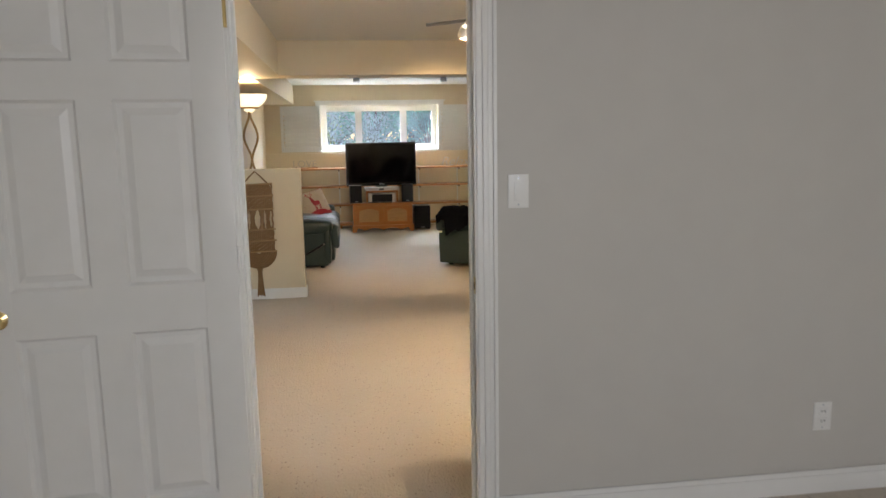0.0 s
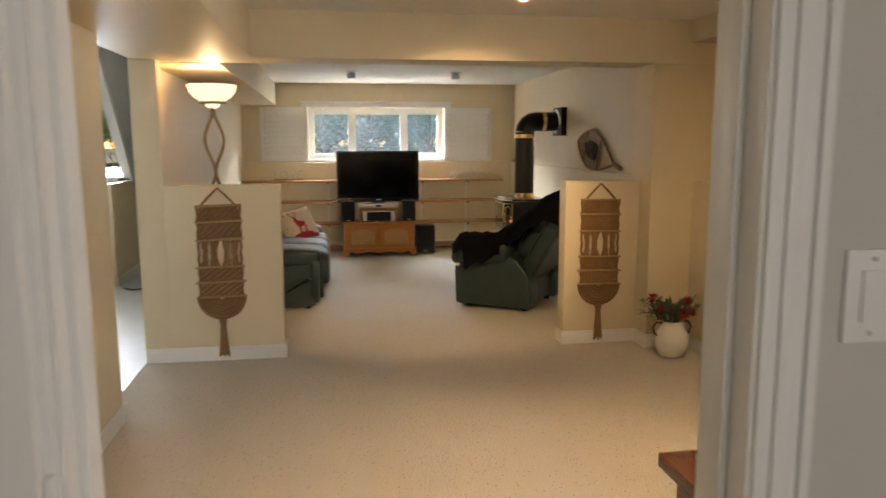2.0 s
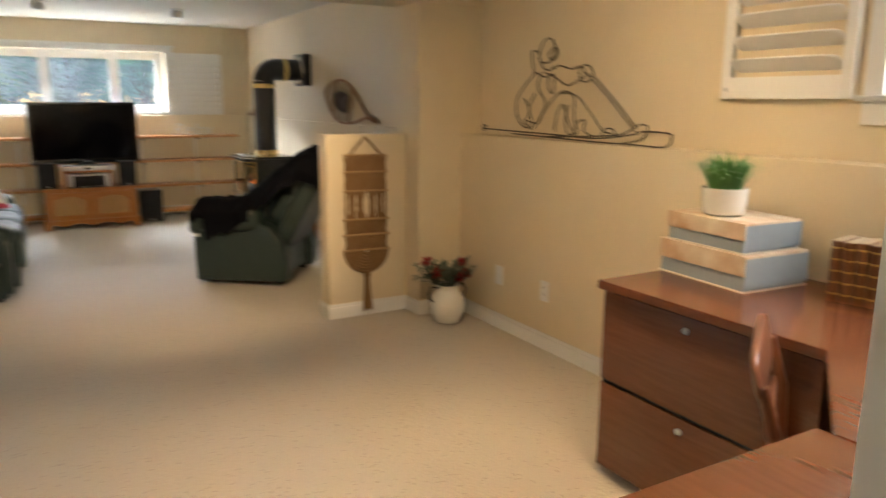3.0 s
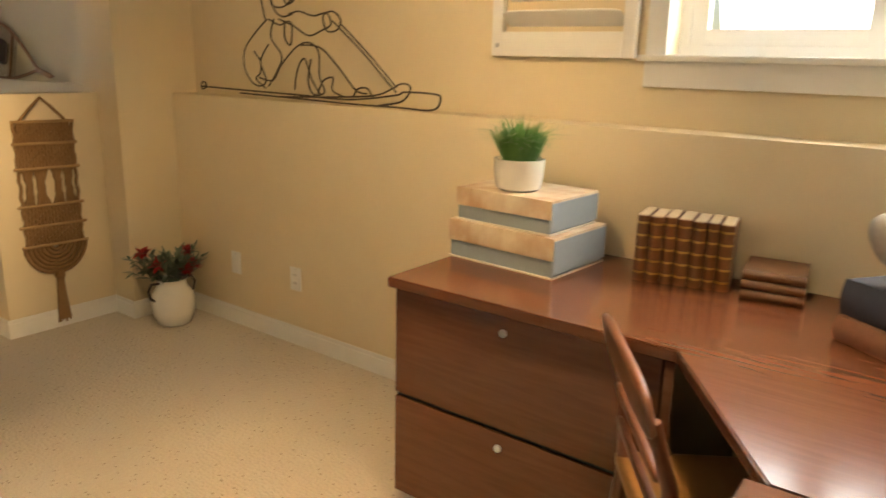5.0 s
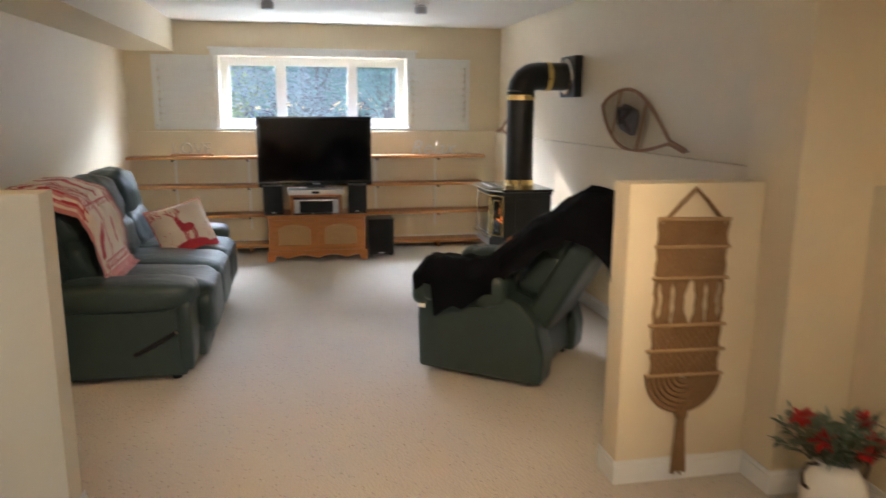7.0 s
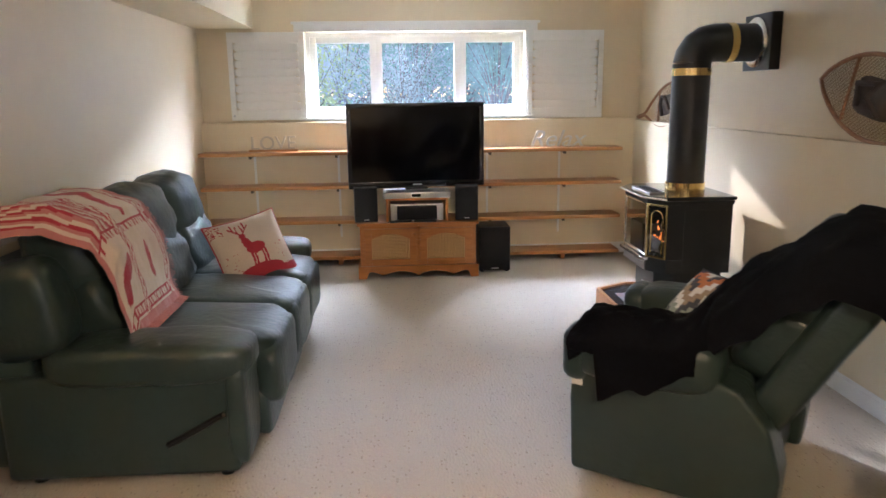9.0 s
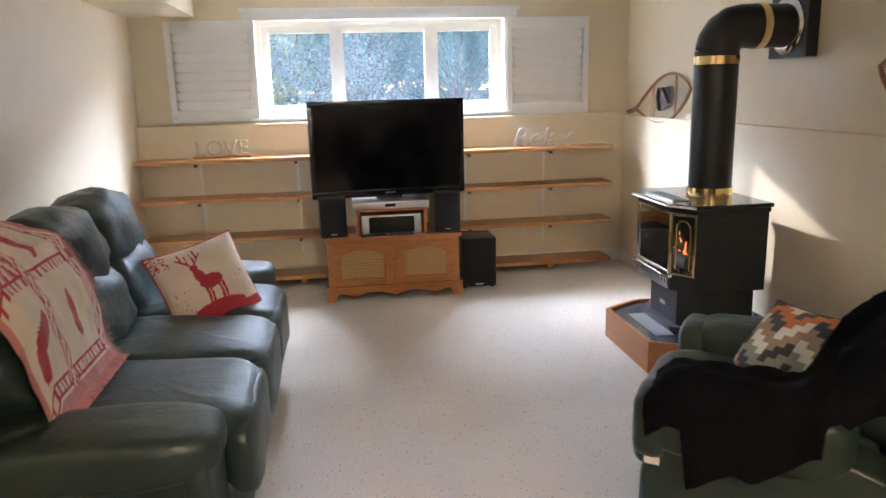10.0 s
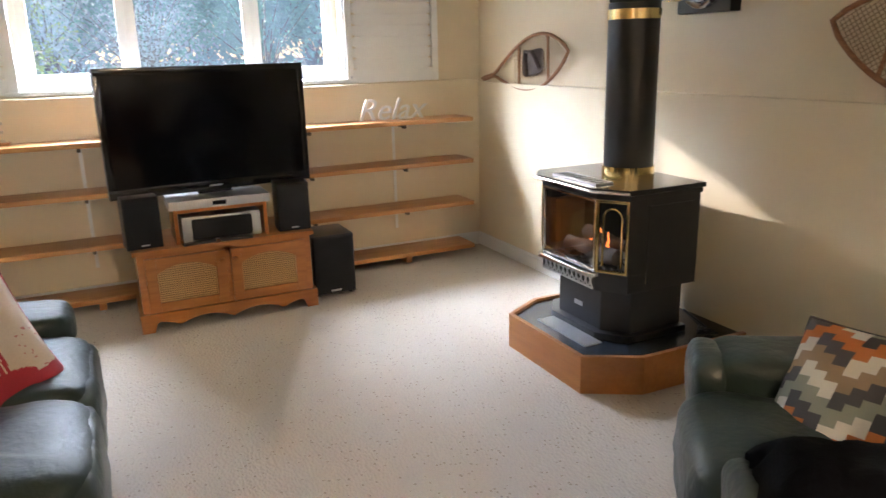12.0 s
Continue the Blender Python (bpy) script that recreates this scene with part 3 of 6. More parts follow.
box(bm, -0.07, 0, -0.018, -0.001, 0.002, EW[3] - EW[2], 0.004); box(bm, -0.07, EW[1] - EW[0], -0.018, -0.001, EW[3] - EW[2], EW[3] - EW[2] + 0.07, 0.004)
part("casing", bm, WHITE, we, smooth=30)


def shutter(m, w, h, n, tilt, label, pitch=None):
    """Louvred shutter leaf, hinged flat on the wall; local x across, z up, front at -y."""
    o = thing("window_shutter", m, label, "shutter", "louvred shutters")
    s, t = 0.045, 0.028
    part("stile", B(0, s, -t, 0, 0, h, bevel=0.003), WHITE, o, smooth=30)
    part("stile", B(w - s, w, -t, 0, 0, h, bevel=0.003), WHITE, o, smooth=30)
    part("rail", B(s, w - s, -t, 0, 0, 0.085, bevel=0.003), WHITE, o, smooth=30)
    part("rail", B(s, w - s, -t, 0, h - 0.085, h, bevel=0.003), WHITE, o, smooth=30)
    g = (h - 0.17) / n
    first = None
    for i in range(n):
        z = 0.085 + (i + 0.5) * g
        if first is None:
            bm = pillowy(bmesh.new(), w - 2 * s, 0.009, g * 1.10, e=0.3, n=8)
            first = part("louvre", bm, WHITE, o, smooth=60)
            ob = first
        else:
            ob = first.copy(); scene.collection.objects.link(ob); ob.parent = o
        ob.matrix_basis = pose(w / 2, -t / 2, z, tilt, 0, 0)
    part("latch", B(0.02, 0.032, -t - 0.006, -t, 0.03, 0.045, bevel=0.002), SILVER, o)
    return o


shutter(pose(-1.03, BACKUP - 0.002, 1.205), 0.63, 0.715, 8, 14, "white louvred shutter folded back beside the window")
shutter(pose(1.475, BACKUP - 0.002, 1.19), 0.655, 0.73, 8, -4, "white louvred shutter with closed slats folded back")
shutter(pose(EASTUP - 0.012, 4.86, 1.385, 0, 0, -90), 0.56, 0.69, 6, 54, "white louvred shutter with open slats beside the window")

# ---- macrame hangings ----
def macrame(m, seed):
    o = thing("macrame_hanging", m, "brown knotted macrame wall hanging with a tassel", "wall hanging", "macrame on the half walls")
    rng = random.Random(seed)
    zs = (1.035, 0.932, 0.813, 0.632, 0.532, 0.434)
    wid = (0.135, 0.140, 0.142, 0.146, 0.150, 0.150)
    tilt = rng.uniform(-0.004, 0.004)
    part("hanger", tube(bmesh.new(), [(-0.105, -0.012, 1.04), (-0.05, -0.012, 1.10), (0, -0.012, 1.148), (0.05, -0.012, 1.10), (0.105, -0.012, 1.04)], 0.007, 8), JUTE, o, smooth=60)
    for z, w in zip(zs, wid):
        part("rod", tube(bmesh.new(), [(-w - 0.01, -0.016, z - tilt), (w + 0.01, -0.016, z + tilt)], 0.0075, 10), DOWEL, o, "pale wooden rod", 60)
    def cords(za, zb, wa, wb, n, rad, gapf=None):
        out = []
        for i in range(n):
            f = -1 + 2 * (i + 0.5) / n
            pts = []
            for k in range(9):
                t = k / 8
                z = za + (zb - za) * t
                x = f * (wa + (wb - wa) * t)
                if gapf:
                    x = gapf(f, t, x)
                pts.append((x + 0.003 * math.sin(t * 19 + i * 2.1), -0.012 - 0.004 * math.sin(t * 25 + i * 3.14), z))
            out.append(tube(bmesh.new(), pts, rad, 6))
        return out
    for j, (a, b) in enumerate(((0, 1), (1, 2), (3, 4), (4, 5))):
        for bm in cords(zs[a], zs[b], wid[a] - 0.012, wid[b] - 0.012, 17, 0.0088):
            part("cord", bm, JUTE, o, smooth=60)
    # open section: bundles drawn together between gaps
    def gap(f, t, x):
        c = (-0.088, -0.045, 0.045, 0.088)
        b = min(c, key=lambda q: abs(q - x))
        k = math.sin(math.pi * t) ** 0.7 * 0.62
        return x + (b - x) * k
    for bm in cords(zs[2], zs[3], wid[2] - 0.012, wid[3] - 0.012, 17, 0.0078, gap):
        part("cord", bm, JUTE, o, smooth=60)
    for s in (-1, 1):
        bm = tube(bmesh.new(), [(s * (0.134 + 0.004 * math.sin(k * 1.9)), -0.012, 1.035 - 0.6 * k / 24) for k in range(25)], 0.008, 6)
        part("side_cord", bm, JUTE, o, smooth=60)
    bm = bmesh.new()
    for r in (0.148, 0.128, 0.108, 0.088, 0.068, 0.048, 0.028):
        tube(bm, [(r * math.cos(a), -0.012, 0.434 - r * 0.98 * math.sin(a)) for a in [math.pi * k / 16 for k in range(17)]], 0.0105, 6)
    part("rounded_end", bm, JUTE, o, smooth=60)
    part("knot", pillowy(bmesh.new(), 0.05, 0.04, 0.05, Matrix.Translation((0, -0.016, 0.275)), e=0.8, n=8), JUTE, o, smooth=60)
    bm = bmesh.new()
    for k in range(26):
        a = k / 26 * 2 * math.pi
        x = math.cos(a) * 0.013; y = math.sin(a) * 0.008
        w = rng.uniform(1.9, 2.5)
        tube(bm, [(x, -0.016 + y, 0.27), (x * 1.4, -0.016 + y * 1.2, 0.17), (x * w, -0.016 + y * 1.5, 0.035 + rng.uniform(-0.01, 0.012))], 0.0052, 5)
    part("tassel", bm, JUTE, o, smooth=60)
    return o


DOWEL = wood("pale_dowel", (0.42, 0.27, 0.12), (0.33, 0.20, 0.085), scale=8, axis=0, rough=0.6)
macrame(pose(1.760, HALFY, 0), 1)
macrame(pose(-0.838, HALFY, 0), 2)

# ---- wire skier on the ledge ----
def skier():
    """Line drawing in bent wire; local x runs along the ledge, z up."""
    o = thing("wire_skier", pose(EASTUP - 0.10, 6.56, LEDGEZ, 7, 0, -90), "dark bent-wire skier figure standing on the ledge", "wire sculpture")
    def curve(pts, closed=False):
        ps = [Vector((x * 1.04 + (0.11 * math.sin(math.pi * min(x / 1.45, 1.0)) if x > 0 else 0), 0, z)) for x, z in pts]
        out = []
        n = len(ps)
        for i in range(n if closed else n - 1):
            p0, p1, p2, p3 = (ps[(i - 1) % n] if closed or i else ps[0]), ps[i], ps[(i + 1) % n], (ps[(i + 2) % n] if closed or i + 2 < n else ps[-1])
            for k in range(5):
                t = k / 5
                out.append(0.5 * ((2 * p1) + (p2 - p0) * t + (2 * p0 - 5 * p1 + 4 * p2 - p3) * t * t + (3 * p1 - p0 - 3 * p2 + p3) * t ** 3))
        if not closed:
            out.append(ps[-1])
        return out
    W = 0.0040
    def wire(name, pts, closed=False, y=0.0, r=W):
        part(name, tube(bmesh.new(), [p + Vector((0, y, 0)) for p in curve(pts, closed)], r, 7, closed), IRON, o, smooth=60)
    wire("ski", [(0.02, 0.045), (0.25, 0.04), (0.6, 0.035), (0.9, 0.03), (1.2, 0.06), (1.26, 0.075), (1.44, 0.075), (1.475, 0.06), (1.43, 0.012), (1.2, 0.012), (0.9, 0.012), (0.5, 0.02), (0.25, 0.025)], y=-0.02)
    wire("ski", [(0.45, 0.012), (0.8, 0.03), (1.05, 0.05), (1.2, 0.10), (1.26, 0.085), (1.2, 0.03), (1.05, 0.006)], y=0.02)
    wire("pole_basket", [(-0.01, 0.03), (0.015, 0.035), (0.02, 0.06), (-0.005, 0.06)], True)
    wire("head", [(0.49, 0.42), (0.495, 0.47), (0.53, 0.52), (0.58, 0.53), (0.61, 0.49), (0.60, 0.44), (0.55, 0.41)], True)
    wire("hood", [(0.44, 0.36), (0.43, 0.46), (0.45, 0.475), (0.48, 0.465), (0.50, 0.40), (0.54, 0.37), (0.60, 0.38)])
    wire("goggles", [(0.56, 0.45), (0.60, 0.48), (0.625, 0.475), (0.62, 0.44), (0.58, 0.42)], True)
    wire("collar", [(0.46, 0.36), (0.52, 0.335), (0.57, 0.35), (0.59, 0.33), (0.57, 0.25), (0.54, 0.28), (0.55, 0.34)])
    wire("back", [(0.45, 0.36), (0.37, 0.30), (0.30, 0.23), (0.28, 0.15), (0.31, 0.08), (0.36, 0.06), (0.40, 0.09), (0.38, 0.17), (0.42, 0.23), (0.44, 0.25)])
    wire("arm", [(0.52, 0.36), (0.60, 0.33), (0.68, 0.29), (0.76, 0.31), (0.82, 0.335), (0.80, 0.38), (0.72, 0.37), (0.64, 0.39), (0.58, 0.38)])
    wire("glove", [(0.78, 0.31), (0.84, 0.31), (0.87, 0.35), (0.83, 0.385), (0.77, 0.37)], True, y=0.01)
    wire("thigh", [(0.36, 0.10), (0.44, 0.09), (0.50, 0.16), (0.60, 0.24), (0.68, 0.26), (0.73, 0.22), (0.72, 0.12), (0.74, 0.05), (0.67, 0.04), (0.65, 0.10), (0.68, 0.19)])
    wire("shin", [(0.62, 0.25), (0.74, 0.24), (0.84, 0.16), (0.93, 0.07), (1.0, 0.055)])
    wire("knee", [(0.55, 0.05), (0.58, 0.14), (0.63, 0.19), (0.66, 0.10), (0.70, 0.04)], y=0.012)
    wire("boot", [(0.70, 0.045), (0.74, 0.10), (0.80, 0.115), (0.79, 0.06), (0.86, 0.035)])
    wire("boot", [(0.90, 0.035), (0.93, 0.07), (0.99, 0.075), (1.02, 0.04)], y=0.015)
    wire("pole", [(0.84, 0.35), (1.0, 0.23), (1.16, 0.10), (1.20, 0.07)], y=-0.01)
    wire("pole", [(0.86, 0.34), (1.02, 0.215), (1.18, 0.085)], y=0.012)
    wire("jacket_fold", [(0.48, 0.36), (0.45, 0.28), (0.50, 0.20), (0.46, 0.13), (0.40, 0.06)], y=0.01)
    wire("jacket_fold", [(0.34, 0.22), (0.37, 0.17), (0.36, 0.12), (0.33, 0.09), (0.38, 0.05)], y=0.01)


skier()

# ---- flower jug in the corner ----
CERAMIC = mat("white_glazed_ceramic", (0.80, 0.77, 0.70), (0.74, 0.71, 0.64), rough=0.18, scale=30, big=4, bump=0.02, coat=0.3)
LEAF = mat("sage_leaf", (0.10, 0.16, 0.10), (0.16, 0.20, 0.15), rough=0.55, scale=30, big=10, bump=0.1)
REDP = mat("red_petal", (0.50, 0.015, 0.02), (0.30, 0.01, 0.012), rough=0.5, scale=40, big=8, bump=0.1)


def leaf(bm, p, d, l, w, curl=0.2):
    d = Vector(d).normalized()
    s = d.cross(Vector((0, 0, 1)))
    s = s.normalized() if s.length > 1e-3 else Vector((1, 0, 0))
    up = s.cross(d)
    p = Vector(p)
    a = p; b = p + d * l * 0.5 + s * w / 2 + up * curl * l * 0.15; c = p + d * l - up * curl * l * 0.4; e = p + d * l * 0.5 - s * w / 2 + up * curl * l * 0.15
    m = p + d * l * 0.5 + up * curl * l * 0.05
    v = [bm.verts.new(q) for q in (a, b, c, e, m)]
    for f in ((0, 1, 4), (1, 2, 4), (2, 3, 4), (3, 0, 4)):
        bm.faces.new([v[i] for i in f])


def flower_jug():
    o = thing("flower_jug", pose(2.14, 6.56, 0), "white ceramic jug with red and grey-green artificial flowers", "vase")
    rng = random.Random(5)
    bm = lathe(bmesh.new(), [(0.065, 0), (0.085, 0.01), (0.108, 0.07), (0.112, 0.12), (0.10, 0.17), (0.075, 0.205), (0.068, 0.225), (0.078, 0.245), (0.074, 0.245), (0.062, 0.22), (0.06, 0.2)], 36)
    part("jug", bm, CERAMIC, o, smooth=50)
    for s in (-1, 1):
        part("handle", tube(bmesh.new(), [(s * 0.072, 0, 0.23), (s * 0.115, 0, 0.235), (s * 0.135, 0, 0.20), (s * 0.125, 0, 0.16), (s * 0.10, 0, 0.14)], 0.007, 8), IRON, o, "dark wire handle", 60)
    stems = bmesh.new(); leaves = bmesh.new()
    for k in range(34):
        a = rng.uniform(0, 2 * math.pi); r = rng.uniform(0.06, 0.20); h = rng.uniform(0.27, 0.39)
        tip = Vector((r * math.cos(a), r * math.sin(a) * 0.85, h))
        root = Vector((0.03 * math.cos(a), 0.03 * math.sin(a), 0.22))
        tube(stems, [root, (root + tip) / 2 + Vector((0, 0, 0.03)), tip], 0.002, 5)
        for j in range(20):
            q = root.lerp(tip, rng.uniform(0.35, 1.05))
            d = (tip - root).normalized() + 0.9 * Vector((rng.gauss(0, 1), rng.gauss(0, 1), rng.gauss(0, 0.6)))
            leaf(leaves, q, d, rng.uniform(0.03, 0.065), rng.uniform(0.012, 0.026))
    part("stem_bundle", stems, LEAF, o); tagged(part("leaves", leaves, LEAF, o, "grey-green leaves"), kind="stuff")
    for k, (x, y, z) in enumerate(((-0.14, 0.02, 0.40), (-0.10, -0.05, 0.34), (0.03, -0.09, 0.30), (0.10, -0.05, 0.31), (0.12, 0.03, 0.36))):
        reds = bmesh.new()
        for j in range(30):
            d = Vector((rng.gauss(0, 1), rng.gauss(0, 1), rng.gauss(0.2, 0.7)))
            leaf(reds, (x, y, z), d, rng.uniform(0.03, 0.06), 0.028)
        part("flower", reds, REDP, o, "deep red petals")


flower_jug()

# ---- far room: shelves ----
for z, l in ((0.954, "long honey-stained pine shelf with letter signs"), (0.675, "long empty honey-stained pine shelf"), (0.385, "long empty honey-stained pine shelf"), (0.08, "long pine shelf just above the carpet")):
    sh = thing("wall_shelf", pose(0, 0, z), l, "shelf", "shelves on the back wall")
    bm = bmesh.new()
    box(bm, -1.255, 2.228, 11.825, BACKLO - 0.004, -0.028, 0, 0.004)
    part("board", bm, PINE, sh, smooth=30)
    for x in (-0.85, -0.15, 1.12, 1.75):
        if z > 0.1:
            bm = B(x - 0.008, x + 0.008, 11.86, BACKLO - 0.006, -0.045, -0.028, bevel=0.002)
            box(bm, x - 0.01, x + 0.01, 11.86, 11.90, -0.052, -0.028, 0.002)
            part("bracket", bm, IRON, sh, "dark shelf bracket")
        else:
            part("block", B(x - 0.02, x + 0.02, 11.87, BACKLO - 0.02, -z, -0.028), PINE, sh)
for x in (-0.85, -0.15, 1.12, 1.75):
    sd = thing("shelf_standard", pose(x, BACKLO, 0.2), "thin cream slotted metal shelf upright", "shelf upright", "shelf uprights")
    part("channel", B(-0.010, 0.010, -0.006, -0.0005, 0, 0.74, bevel=0.001), WHITE, sd)


def sign(name, text, x0, width, z, mtl, label, shear=0.0, thick=0.02, basebar=True):
    c = bpy.data.curves.new(name, 'FONT')
    c.body, c.extrude, c.bevel_depth, c.shear = text, thick / 2, 0.0015, shear
    tmp = new("tmp_text", c)
    bpy.context.view_layer.update()
    me = bpy.data.meshes.new_from_object(tmp.evaluated_get(bpy.context.evaluated_depsgraph_get()))
    bpy.data.objects.remove(tmp)
    xs = [v.co.x for v in me.vertices]; ys = [v.co.y for v in me.vertices]
    k = width / (max(xs) - min(xs))
    o = thing(name, pose(x0, 11.97, z), label, "letter sign")
    bm = bmesh.new(); bm.from_mesh(me)
    y0 = min(ys)
    for v in bm.verts:
        v.co = Vector(((v.co.x - min(xs)) * k, -v.co.z, (v.co.y - y0) * k * (0.95 if not basebar else 1.0) + (0.016 if basebar else 0)))
    bmesh.ops.recalc_face_normals(bm, faces=bm.faces)
    part("letters", bm, mtl, o)
    if basebar:
        part("base", B(-0.02, width + 0.02, -0.03, 0.03, 0, 0.017, bevel=0.003), PINE, o, "small wooden base")


ROPEW = mat("whitewashed_rope", (0.62, 0.55, 0.45), (0.48, 0.40, 0.30), rough=0.9, scale=120, big=20, bump=0.6)
sign("love_sign", "LOVE", -0.85, 0.36, 0.955, ROPEW, "pale letters spelling LOVE on a wooden base")
sign("relax_sign", "Relax", 1.48, 0.48, 0.955, mat("white_metal_sign", (0.78, 0.77, 0.75), rough=0.3, bump=0.02), "white script word sign standing on the shelf", 0.35, 0.012, False)

# ---- television and its cabinet ----
def tv():
    o = thing("television", pose(0.50, 11.56, 0.685, 0, 0, 6), "large black flat television on the oak cabinet, switched off", "television")
    w, h = 1.075, 0.655
    part("housing", B(-w / 2, w / 2, 0.0, 0.055, 0, h, bevel=0.008), BLACKPLASTIC, o, smooth=40)
    part("rear_bulge", B(-w / 2 + 0.15, w / 2 - 0.15, 0.05, 0.10, 0.05, h - 0.12, bevel=0.02), BLACKPLASTIC, o, smooth=40)
    bm = bmesh.new()
    t = 0.034
    box(bm, -w / 2, w / 2, -0.012, 0.001, h - t, h, 0.004); box(bm, -w / 2, w / 2, -0.012, 0.001, 0, 0.05, 0.004)
    box(bm, -w / 2, -w / 2 + t, -0.012, 0.001, 0.05, h - t, 0.004); box(bm, w / 2 - t, w / 2, -0.012, 0.001, 0.05, h - t, 0.004)
    part("bezel", bm, mat("gloss_black", (0.01, 0.01, 0.011), rough=0.12, bump=0), o, smooth=40)
    part("screen", B(-w / 2 + t - 0.002, w / 2 - t + 0.002, -0.004, -0.001, 0.048, h - t + 0.002), SCREEN, o)
    part("maker_mark", B(-0.035, 0.035, -0.0135, -0.0115, 0.021, 0.029), SILVER, o, "small silver maker's mark")
    part("neck", B(-0.09, 0.09, 0.02, 0.06, -0.03, 0.02, bevel=0.006), BLACKPLASTIC, o)
    part("foot", B(-0.25, 0.25, -0.07, 0.15, -0.043, -0.028, bevel=0.008), BLACKPLASTIC, o, smooth=40)


tv()


def tv_cabinet():
    o = thing("tv_cabinet", pose(0.494, 11.36, 0), "honey oak cabinet with two cane-panelled doors", "cabinet")
    w, d, h = 0.90, 0.40, 0.44
    bm = bmesh.new()
    box(bm, -w / 2, -w / 2 + 0.02, 0.02, d, 0.08, h - 0.025); box(bm, w / 2 - 0.02, w / 2, 0.02, d, 0.08, h - 0.025)
    box(bm, -w / 2 + 0.02, w / 2 - 0.02, d - 0.01, d, 0.08, h - 0.025); box(bm, -w / 2 + 0.02, w / 2 - 0.02, 0.02, d - 0.01, 0.08, 0.10)
    part("body", bm, OAK, o)
    bm = bmesh.new()
    box(bm, -w / 2, -w / 2 + 0.05, 0.0, 0.02, 0.08, h - 0.025, 0.002); box(bm, w / 2 - 0.05, w / 2, 0.0, 0.02, 0.08, h - 0.025, 0.002)
    box(bm, -0.025, 0.025, 0.0, 0.02, 0.08, h - 0.025, 0.002); box(bm, -w / 2 + 0.05, w / 2 - 0.05, 0.0, 0.02, h - 0.06, h - 0.025, 0.002)
    part("face_frame", bm, OAK, o)
    part("top", B(-w / 2 - 0.02, w / 2 + 0.02, -0.02, d, h - 0.025, h, bevel=0.007), OAK, o, smooth=40)
    # scalloped plinth
    top = [(-w / 2 - 0.018, 0.10), (w / 2 + 0.018, 0.10)]
    low = []
    n = 60
    for i in range(n + 1):
        x = w / 2 + 0.018 - (w + 0.036) * i / n
        u = abs(x) / (w / 2 + 0.018)
        z = 0.0 if u > 0.86 else 0.022 + 0.036 * abs(math.sin(x * 11.5)) ** 0.8 - (0.012 if u > 0.80 else 0)
        low.append((x, z))
    poly = [(-w / 2 - 0.018, 0.10)] + low[::-1] + [(w / 2 + 0.018, 0.10)]
    m = Matrix(((1, 0, 0, 0), (0, 0, 1, 0), (0, 1, 0, 0), (0, 0, 0, 1)))
    part("plinth", prism(bmesh.new(), poly, -0.018, 0.002, m), OAK, o)
    for x in (-w / 2 - 0.018, w / 2):
        part("plinth_side", B(x, x + 0.018, 0.003, d, 0, 0.10), OAK, o)
    for s in (-1, 1):
        x0, x1 = (-w / 2 + 0.035, -0.012) if s < 0 else (0.012, w / 2 - 0.035)
        z0, z1 = 0.105, h - 0.045
        bm = bmesh.new()
        box(bm, x0, x0 + 0.055, -0.018, 0, z0, z1, 0.003); box(bm, x1 - 0.055, x1, -0.018, 0, z0, z1, 0.003)
        box(bm, x0 + 0.055, x1 - 0.055, -0.018, 0, z0, z0 + 0.05, 0.003)
        # arched top rail
        n = 16
        pts = [(x0 + 0.055, z1 - 0.001), (x0 + 0.055, z1 - 0.085)]
        for i in range(n + 1):
            u = i / n
            pts.append((x0 + 0.055 + (x1 - x0 - 0.11) * u, z1 - 0.085 + 0.045 * max(0, math.sin(math.pi * u)) ** 0.8))
        pts += [(x1 - 0.055, z1 - 0.001)]
        prism(bm, pts, -0.018, 0, m)
        door = part("door", bm, OAK, o)
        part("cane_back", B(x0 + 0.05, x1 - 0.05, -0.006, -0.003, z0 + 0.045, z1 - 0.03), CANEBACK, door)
        bm = bmesh.new()
        a, b, c, e = x0 + 0.056, x1 - 0.056, z0 + 0.052, z1 - 0.035
        k = a
        while k < b:
            box(bm, k, k + 0.004, -0.0105, -0.0075, c, e); k += 0.0115
        k = c
        while k < e:
            box(bm, a, b, -0.0095, -0.0065, k, k + 0.004); k += 0.0115
        part("cane_weave", bm, CANE, door, "woven cane panel")
        kx = -0.035 if s < 0 else 0.035
        part("knob", lathe(bmesh.new(), [(0.006, 0), (0.006, 0.012), (0.014, 0.018), (0.014, 0.026), (0.006, 0.03)], 18, Matrix.Translation((kx, -0.018, z1 - 0.05)) @ Matrix.Rotation(radians(90), 4, 'X')), OAK, door, "", 40)


CANE = mat("woven_cane", (0.62, 0.40, 0.17), (0.52, 0.31, 0.12), rough=0.6, scale=90, bump=0.1)
# dark backing colour stands in for the shade inside the cabinet
CANEBACK = mat("cane_shade_backing", (0.16, 0.075, 0.025), (0.11, 0.05, 0.018), rough=0.9, scale=90, bump=0.2)
tv_cabinet()

